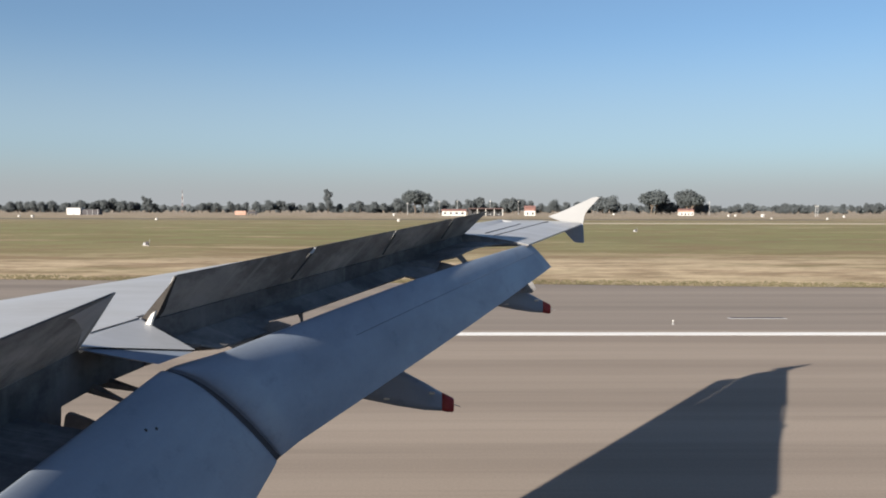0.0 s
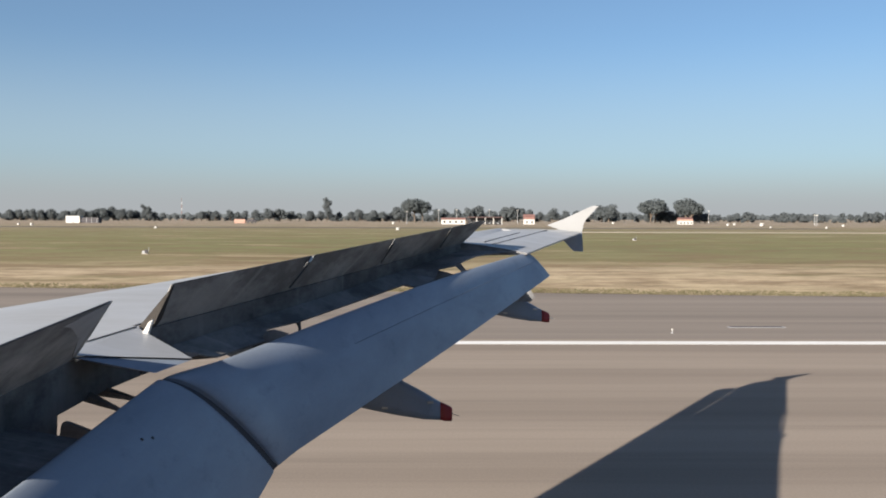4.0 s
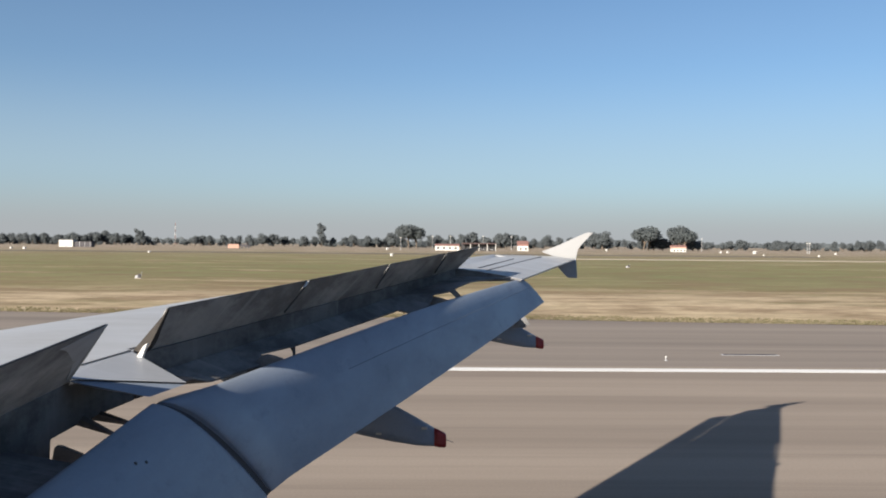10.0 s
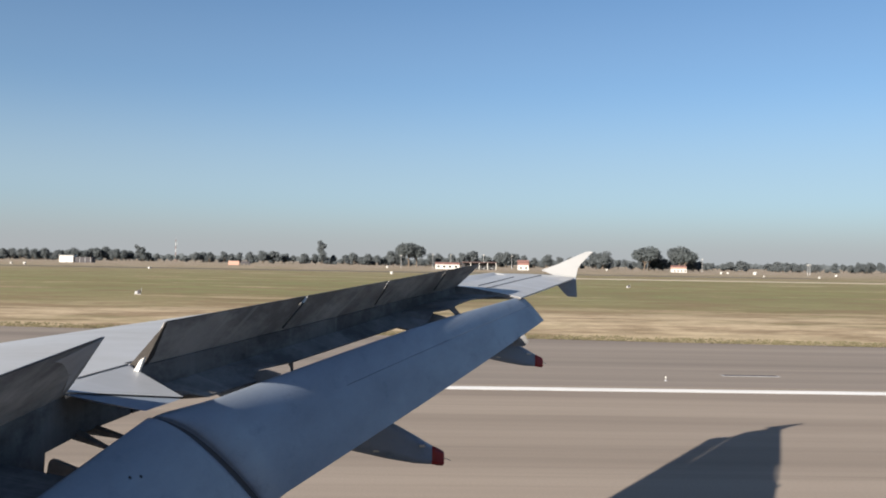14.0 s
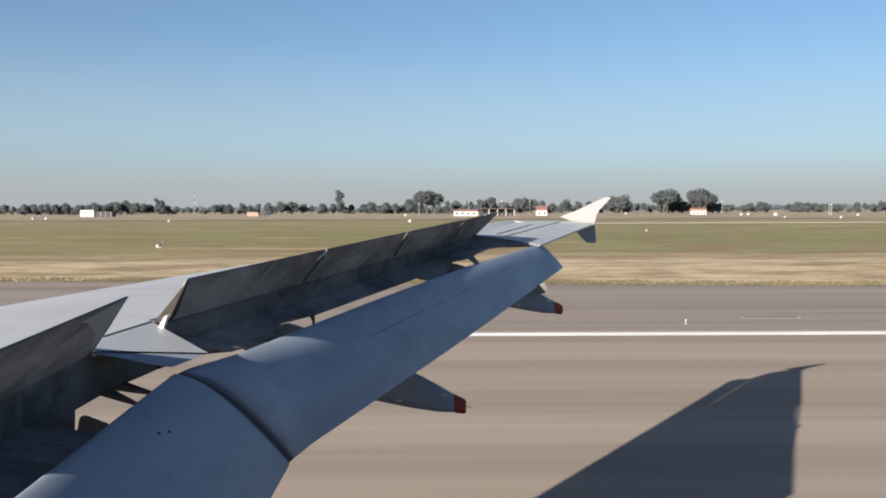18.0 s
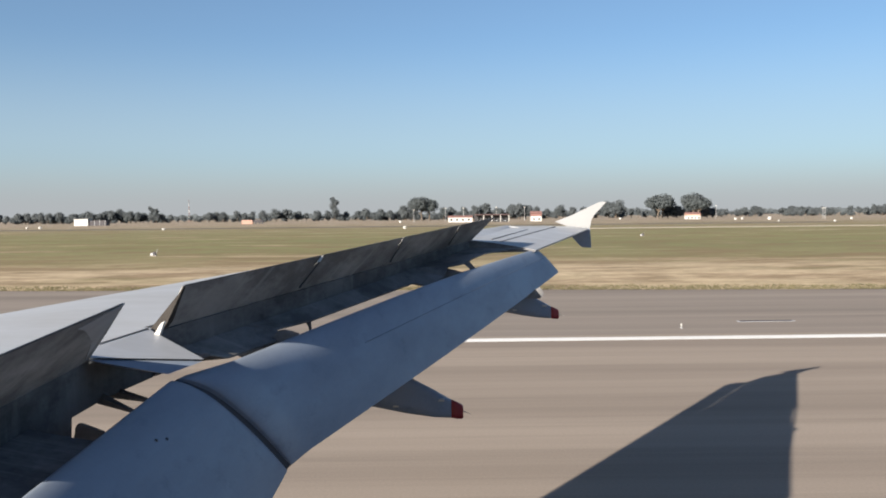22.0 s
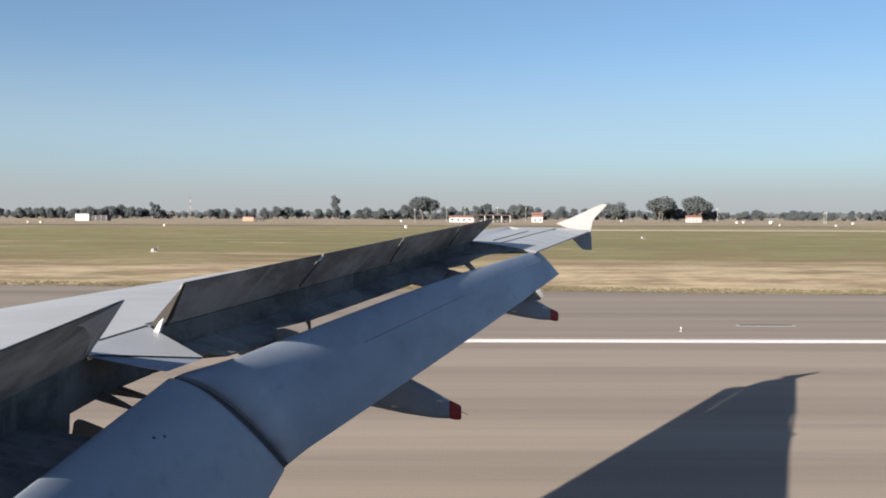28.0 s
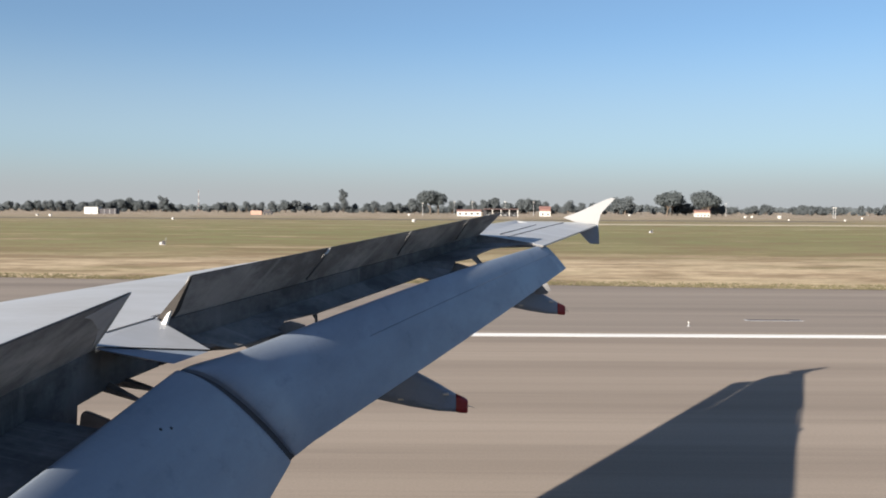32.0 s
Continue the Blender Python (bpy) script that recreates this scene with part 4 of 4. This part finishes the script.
def shed_white(x, y):
    t = thing("shed", "white rendered shed with a dark timber annexe on the grass", "shed", at=(x, y, -0.05))
    part("wall", boxes((-4.5, 4.2, 0, 7, 0, 4.2), bevel=0.05), WALLW, t, "bright white rendered wall")
    part("annexe", boxes((4.25, 15.5, 1.0, 7, 0, 3.4), bevel=0.05), DARKB, t, "dark timber annexe")
    part("door", boxes((-0.9, 0.9, -0.06, 0, 0, 2.3)), GREYM, t, "grey steel door")
    part("roof", boxes((-4.7, 4.4, -0.2, 7.2, 4.2, 4.45)), GREYM, t, "thin grey flat roof")
    for i in range(4):
        part("post", boxes((4.6 + i * 3.3, 4.8 + i * 3.3, 0.9, 1.0, 0, 3.4)), GREYM, t)


def fire_shed(x, y):
    t = thing("vehicle_shed", "dark open-fronted vehicle shed with four white-framed bays", "shed", at=(x, y, -0.05))
    part("back_wall", boxes((0, 20.6, 5.6, 6, 0, 4.2)), DARKB, t)
    part("roof", boxes((-0.3, 20.9, -0.4, 6.2, 4.2, 4.7), bevel=0.05), DARKB, t, "dark flat roof")
    part("fascia", boxes((-0.3, 20.9, -0.46, -0.4, 4.1, 4.7)), BROWN, t, "dark fascia board")
    for i in range(5):
        part("pillar", boxes((i * 5.05, i * 5.05 + 0.42, -0.2, 0.4, 0, 4.2), bevel=0.03), WALLW if i else DARKB, t, "white pillar between the bays")
    for i in range(4):
        part("bay_door", boxes((0.6 + i * 5.05, 5.0 + i * 5.05, 3.0, 3.15, 0, 4.15)), RUBBER, t, "black door panel set back in the bay")
        part("door_sill", boxes((1.9 + i * 5.05, 3.6 + i * 5.05, 2.9, 3.0, 0.5, 1.1)), GREYM, t, "pale band across the bay door")


def low_block(x, y):
    t = thing("low_building", "low white building with small dark windows and a pale roof", "building", at=(x, y, -0.05))
    part("wall", boxes((0, 14.5, 0, 6, 0, 2.9), bevel=0.04), WALLW, t, "white rendered wall")
    part("roof", gable(bmesh.new(), -0.3, 14.8, -0.4, 6.4, 2.9, 4.0), ROOFR, t, "faded red pitched roof")
    for i in range(4):
        w = part("window", boxes((1.0 + i * 3.5, 2.6 + i * 3.5, -0.06, 0.0, 0.9, 2.1)), GREYM, t, "small framed window")
        part("pane", boxes((1.1 + i * 3.5, 2.5 + i * 3.5, -0.08, -0.062, 1.0, 2.0)), DARKG, w)


def red_house(x, y, w, kind):
    t = thing("house", "small white house with a red tiled roof" if kind else "two-storey red and white service hut", "house", at=(x, y, -0.05))
    t.scale = (0.85, 1.0, 0.66 if kind else 0.9)
    part("wall", boxes((0, w, 0, 6, 0, 3.4), bevel=0.04), WALLW, t, "sunlit white wall")
    part("upper_wall", boxes((0, w, 0.05, 5.95, 3.4, 5.4)), WALLP if kind else ROOFR, t, "reddish upper storey")
    part("roof", gable(bmesh.new(), -0.3, w + 0.3, -0.4, 6.4, 5.4, 6.9), ROOFR, t, "red tiled pitched roof")
    n = max(2, int(w / 2.6))
    for i in range(n):
        c = (i + 0.5) * w / n
        win = part("window", boxes((c - 0.55, c + 0.55, -0.06, 0.0, 0.7, 2.3)), DARKB, t, "dark framed opening")
        part("pane", boxes((c - 0.45, c + 0.45, -0.08, -0.062, 0.8, 2.2)), DARKG, win)


def container_row(x, y):
    t = thing("shipping_container", "faded pinkish shipping container on the grass", "container", at=(x, y, -0.05))
    part("body", boxes((0, 7.0, 0, 2.5, 0.0, 2.6), bevel=0.04), WALLP, t, "faded pinkish corrugated body")
    for i in range(9):
        part("rib", boxes((0.4 + i * 0.75, 0.6 + i * 0.75, -0.04, 0.0, 0.3, 2.4)), WALLP, t)
    v = thing("truck", "parked dark green utility truck beside the container", "truck", at=(x + 8.0, y, -0.05))
    part("cargo_bed", boxes((0, 4.2, 0, 2.3, 0.9, 2.7), bevel=0.08), DARKB, v, "dark canvas cargo bed")
    part("cab", boxes((4.3, 6.2, 0.05, 2.25, 0.8, 2.4), bevel=0.15), DARKB, v, "dark green cab")
    part("windscreen", boxes((5.0, 6.0, 0.0, 0.04, 1.6, 2.2)), DARKG, v)
    for wx in (0.9, 3.3, 5.2):
        m = bmesh.new()
        tube(m, (wx, -0.05, 0.5), (wx, 0.3, 0.5), 0.5, 0.5, 14)
        part("wheel", m, RUBBER, v)


def mast(x, y, h=22.0):
    t = thing("lattice_mast", "thin red and white lattice radio mast", "mast", at=(x, y, -0.05))
    for k in range(7):
        z0, z1 = h * k / 7, h * (k + 1) / 7
        m = bmesh.new()
        for a in range(3):
            c, s = math.cos(a * 2.094), math.sin(a * 2.094)
            c2, s2 = math.cos((a + 1) * 2.094), math.sin((a + 1) * 2.094)
            r0, r1 = 0.8 - 0.09 * k, 0.8 - 0.09 * (k + 1)
            tube(m, (c * r0, s * r0, z0), (c * r1, s * r1, z1), 0.09, 0.09, 5)
            tube(m, (c * r0, s * r0, z0), (c2 * r1, s2 * r1, z1), 0.05, 0.05, 4)
        part("segment", m, (ROOFR, WALLW)[k % 2], t, "painted lattice segment")
    m = bmesh.new()
    tube(m, (0, 0, h), (0, 0, h + 3), 0.05, 0.03, 5)
    part("antenna", m, GREYM, t)


def hut(x, y, s, label="small white equipment hut in the grass"):
    t = thing("equipment_hut", label, "hut", group="equipment huts on the airfield", at=(x, y, -0.05))
    part("body", boxes((-s, s, 0, 1.6 * s, 0, 1.7 * s), bevel=0.04), WALLW, t, "white painted cabinet body")
    part("roof", boxes((-s * 1.1, s * 1.1, -0.1, 1.7 * s, 1.7 * s, 1.85 * s)), GREYM, t)
    part("door", boxes((s * 0.3, s * 0.85, -0.05, 0.0, 0.1, 1.4 * s)), DARKB, t, "dark side door")


def pole(x, y, h, label="thin grey lamp pole at the far field"):
    t = thing("lamp_pole", label, "pole", group="poles on the far field", at=(x, y, -0.05))
    m = bmesh.new()
    tube(m, (0, 0, 0), (0, 0, h), 0.16, 0.10, 6)
    part("shaft", m, GREYM, t)
    part("lamp_head", boxes((-0.6, 0.6, -0.2, 0.2, h, h + 0.35), bevel=0.04), WALLW, t, "pale lamp head")


shed_white(bearing(-622, 575), 575)
fire_shed(bearing(72, 545), 545)
low_block(bearing(25, 548), 548)
red_house(bearing(172, 560), 560, 7.5, 0)
red_house(bearing(448, 590), 590, 10.5, 1)
container_row(bearing(-340, 580), 580)
mast(bearing(-432, 900), 900)
for b, y, s in ((535, 520, 0.8), (547, 540, 0.8), (596, 500, 1.1), (612, 400, 0.45), (712, 380, 0.5), (742, 480, 0.7), (330, 640, 0.9),
                (-60, 560, 0.9), (-718, 430, 0.6), (-695, 420, 0.7), (-52, 300, 0.6), (-478, 330, 0.5)):
    hut(bearing(b, y), y, s * 0.8)
for b, y, h in ((-36, 560, 7.5), (52, 620, 9), (110, 600, 9), (160, 620, 9), (500, 640, 9), (690, 520, 6), (694, 520, 6), (20, 640, 9)):
    pole(bearing(b, y), y, h)


def field_marker(x, y, label):
    t = thing("field_marker", label, "marker", group="markers in the grass", at=(x, y, -0.05))
    t.scale = (0.7, 0.7, 0.7)
    part("body", boxes((-0.30, 0.10, -0.15, 0.15, 0.08, 0.50), bevel=0.03), GREYM, t, "pale grey marker body")
    part("dark_panel", boxes((0.11, 0.55, -0.16, 0.12, 0.08, 0.72), bevel=0.02), DARKB, t, "black marker panel")
    part("base", boxes((-0.4, 0.7, -0.3, 0.3, 0.0, 0.08), bevel=0.01), CONC, t, "small concrete base")
    m = bmesh.new()
    tube(m, (0.6, 0, 0.05), (0.78, 0.05, 1.15), 0.035, 0.025, 6)
    part("post", m, GREYM, t, "thin leaning grey post")


field_marker(bearing(-498, 105), 105, "small pale marker with a leaning post in dry grass")
field_marker(bearing(367, 172), 172, "small white and black distance marker in the olive grass")


# ---- signs beside the pavement ----
def sign_box(x, y, turn):
    t = thing("runway_sign", "yellow runway sign box with white frame on a concrete pad", "sign", at=(x, y, -0.004))
    t.rotation_euler = (0, 0, radians(turn))
    part("pad", boxes((-0.75, 0.75, -0.45, 0.45, 0.0, 0.04), bevel=0.01), CONC, t, "pale concrete pad")
    part("housing", boxes((-0.37, 0.37, -0.14, 0.14, 0.16, 1.04), bevel=0.02), WALLW, t, "white sign housing")
    part("face", boxes((-0.35, 0.35, -0.152, -0.142, 0.20, 1.01)), SIGNY, t, "yellow sign face")
    m = boxes((-0.20, -0.14, -0.160, -0.154, 0.38, 0.82), (-0.02, 0.16, -0.160, -0.154, 0.72, 0.80), (0.10, 0.16, -0.160, -0.154, 0.38, 0.72))
    part("legend", m, DARKB, t, "dark unreadable legend strokes")
    for fx in (-0.32, 0.28):
        part("foot", boxes((fx, fx + 0.06, -0.05, 0.05, 0.04, 0.17)), DARKB, t, "dark short sign leg")


sign_box(36.0, 46.2, -56)

def edge_light(x, y):
    t = thing("runway_edge_light", "small white runway edge light on a short stem", "runway light", group="lights along the runway edge", at=(x, y, -0.004))
    base, stem, dome = bmesh.new(), bmesh.new(), bmesh.new()
    tube(base, (0, 0, 0), (0, 0, 0.02), 0.08, 0.075, 14)
    tube(stem, (0, 0, 0.02), (0, 0, 0.14), 0.018, 0.018, 8)
    tube(dome, (0, 0, 0.14), (0, 0, 0.21), 0.04, 0.03, 10)
    part("base_plate", base, GREYM, t)
    part("stem", stem, GREYM, t, "thin grey stem")
    part("lamp_glass", dome, WALLW, t, "pale glass lamp head")
    t.scale = (0.8, 0.8, 0.8)


for x in (-52.0, 9.15, 68.0):
    edge_light(x, 33.6)

# dry grass tufts along the pavement edge
tuft = bmesh.new()
rg = random.Random(21)
for i in range(5000):
    x = rg.uniform(-45, 62)
    far_off = 0.75 + rg.random() ** 1.6 * 3
    y = shoulder_edge(x) + 0.05 + far_off
    hgt = rg.uniform(0.0, 0.09) * (0.6 + 0.8 * max(0.0, noise.noise((x * 0.35, y * 0.3, 0.0)) + 0.35))
    for k in range(4):
        a, w = rg.uniform(0, 6.3), rg.uniform(0.02, 0.05)
        bx, by = x + rg.uniform(-0.12, 0.12), y + rg.uniform(-0.1, 0.1)
        dx, dy = w * math.cos(a), w * math.sin(a)
        lx, ly = rg.uniform(-0.1, 0.1), rg.uniform(-0.1, 0.1)
        tuft.faces.new([tuft.verts.new(p) for p in ((bx - dx, by - dy, -0.06), (bx + dx, by + dy, -0.06), (bx + lx, by + ly, hgt))])
tagged(part("grass_tufts", tuft, STRAW), "dry straw-coloured grass tufts along the pavement edge", "grass", kind="stuff")


def drain_slot(x, y):
    t = thing("drain_slot", "long narrow drain slot with a dull metal frame in the asphalt", "drain", at=(x, y, -0.004))
    part("frame", boxes((-1.12, 1.12, -0.19, 0.19, -0.02, 0.010), bevel=0.008), GREYM, t, "dull metal surround")
    part("grate", boxes((-1.06, 1.06, -0.16, 0.16, 0.0, 0.014), bevel=0.004), DARKB, t, "dark iron grating")
    for i in range(8):
        part("bar", boxes((-0.94 + 0.27 * i - 0.02, -0.94 + 0.27 * i + 0.02, -0.12, 0.12, 0.018, 0.022)), DARKB, t)


drain_slot(13.0, 35.5)


# ---- the airfield passed before, behind the aircraft ----
def windsock(x, y):
    t = thing("windsock", "red and white windsock drooping from a slim white pole", "windsock", at=(x, y, -0.05))
    m = bmesh.new()
    tube(m, (0, 0, 0), (0, 0, 6.0), 0.12, 0.08, 10)
    part("pole", m, WALLW, t, "slim white pole")
    a = Vector((0.1, 0, 5.9))
    step = Vector((-0.55, -0.1, -0.28))
    for i in range(5):
        m = bmesh.new()
        tube(m, a + step * i, a + step * (i + 1), 0.42 - 0.05 * i, 0.37 - 0.05 * i, 12)
        part("sock_band", m, (ORANGE, WALLW)[i % 2], t, "coloured cloth band")


def marker_board(x, y):
    t = thing("marker_board", "orange marker board on two short legs in the grass", "marker board", at=(x, y, -0.05))
    part("frame", boxes((-1.0, 1.0, -0.05, 0.05, 0.45, 1.45), bevel=0.03), WALLW, t, "white board rim")
    part("face", boxes((-0.9, 0.9, -0.07, -0.052, 0.54, 1.36)), ORANGE, t, "bright orange face")
    for x0 in (-0.75, 0.68):
        part("leg", boxes((x0, x0 + 0.07, -0.04, 0.04, 0.0, 0.45)), GREYM, t)


def striped_hut(x, y):
    t = thing("antenna_hut", "small red and white banded equipment hut on a pale slab", "hut", at=(x, y, -0.05))
    for i in range(3):
        part("wall_band", boxes((-1.6 + 1.07 * i, -1.6 + 1.07 * (i + 1) - 0.004, 0, 2.4, 0.1, 2.5)), (RED, WALLW)[i % 2], t, "painted wall band")
    part("roof", boxes((-1.7, 1.7, -0.1, 2.5, 2.5, 2.65), bevel=0.02), GREYM, t)
    part("slab", boxes((-9.0, 9.0, -0.5, 3.0, 0.0, 0.1), bevel=0.02), CONC, t, "long pale concrete slab")


def distance_sign(x, y):
    t = thing("distance_sign", "tall white sign box with a dark disc beside the runway", "sign", at=(x, y, -0.004))
    part("housing", boxes((-0.14, 0.14, -0.45, 0.45, 0.08, 1.35), bevel=0.03), WALLW, t, "white sign housing")
    part("face", boxes((-0.155, -0.142, -0.40, 0.40, 0.14, 1.28)), SIGNY, t, "pale yellow face")
    m = bmesh.new()
    tube(m, (0.0, -0.456, 1.05), (0.0, -0.450, 1.05), 0.09, 0.09, 14)
    part("disc", m, DARKB, t, "dark round mark")
    part("base", boxes((-0.30, 0.30, -0.5, 0.5, 0.0, 0.08), bevel=0.01), CONC, t)


windsock(840.0, 172.0)
marker_board(1290.0, 96.0)
striped_hut(760.0, 330.0)
distance_sign(880.0, 40.5)
mast(770.0, 345.0, 9.0)

# the taxiway that joins the runway, with its yellow lead-off line
link = bmesh.new()
rows = []
for i in range(13):
    y = 51.0 + 301.0 * i / 12
    flare = 70.0 * math.exp(-(y - 51.0) / 35.0)
    rows.append((link.verts.new((360.0 - flare + 0.25 * y, y, 0.004)), link.verts.new((396.0 + flare + 0.25 * y, y, 0.004))))
for a, b in zip(rows, rows[1:]):
    link.faces.new((a[0], a[1], b[1], b[0]))
taxi_link = tagged(part("taxiway_link", link, SHOULDER), "flared asphalt taxiway that joins the runway", "taxiway", kind="structure")
lead = bmesh.new()
rows = []
for i in range(33):
    u = i / 32
    y = 4.0 + 330.0 * u
    x = 378.0 + 0.25 * y - 120.0 * (1 - u) ** 6
    rows.append((lead.verts.new((x - 0.15, y, 0.010)), lead.verts.new((x + 0.15, y, 0.010))))
for a, b in zip(rows, rows[1:]):
    lead.faces.new((a[0], a[1], b[1], b[0]))
part("lead_off_line", lead, YELLOW, taxi_link, "thin yellow painted lead-off line")
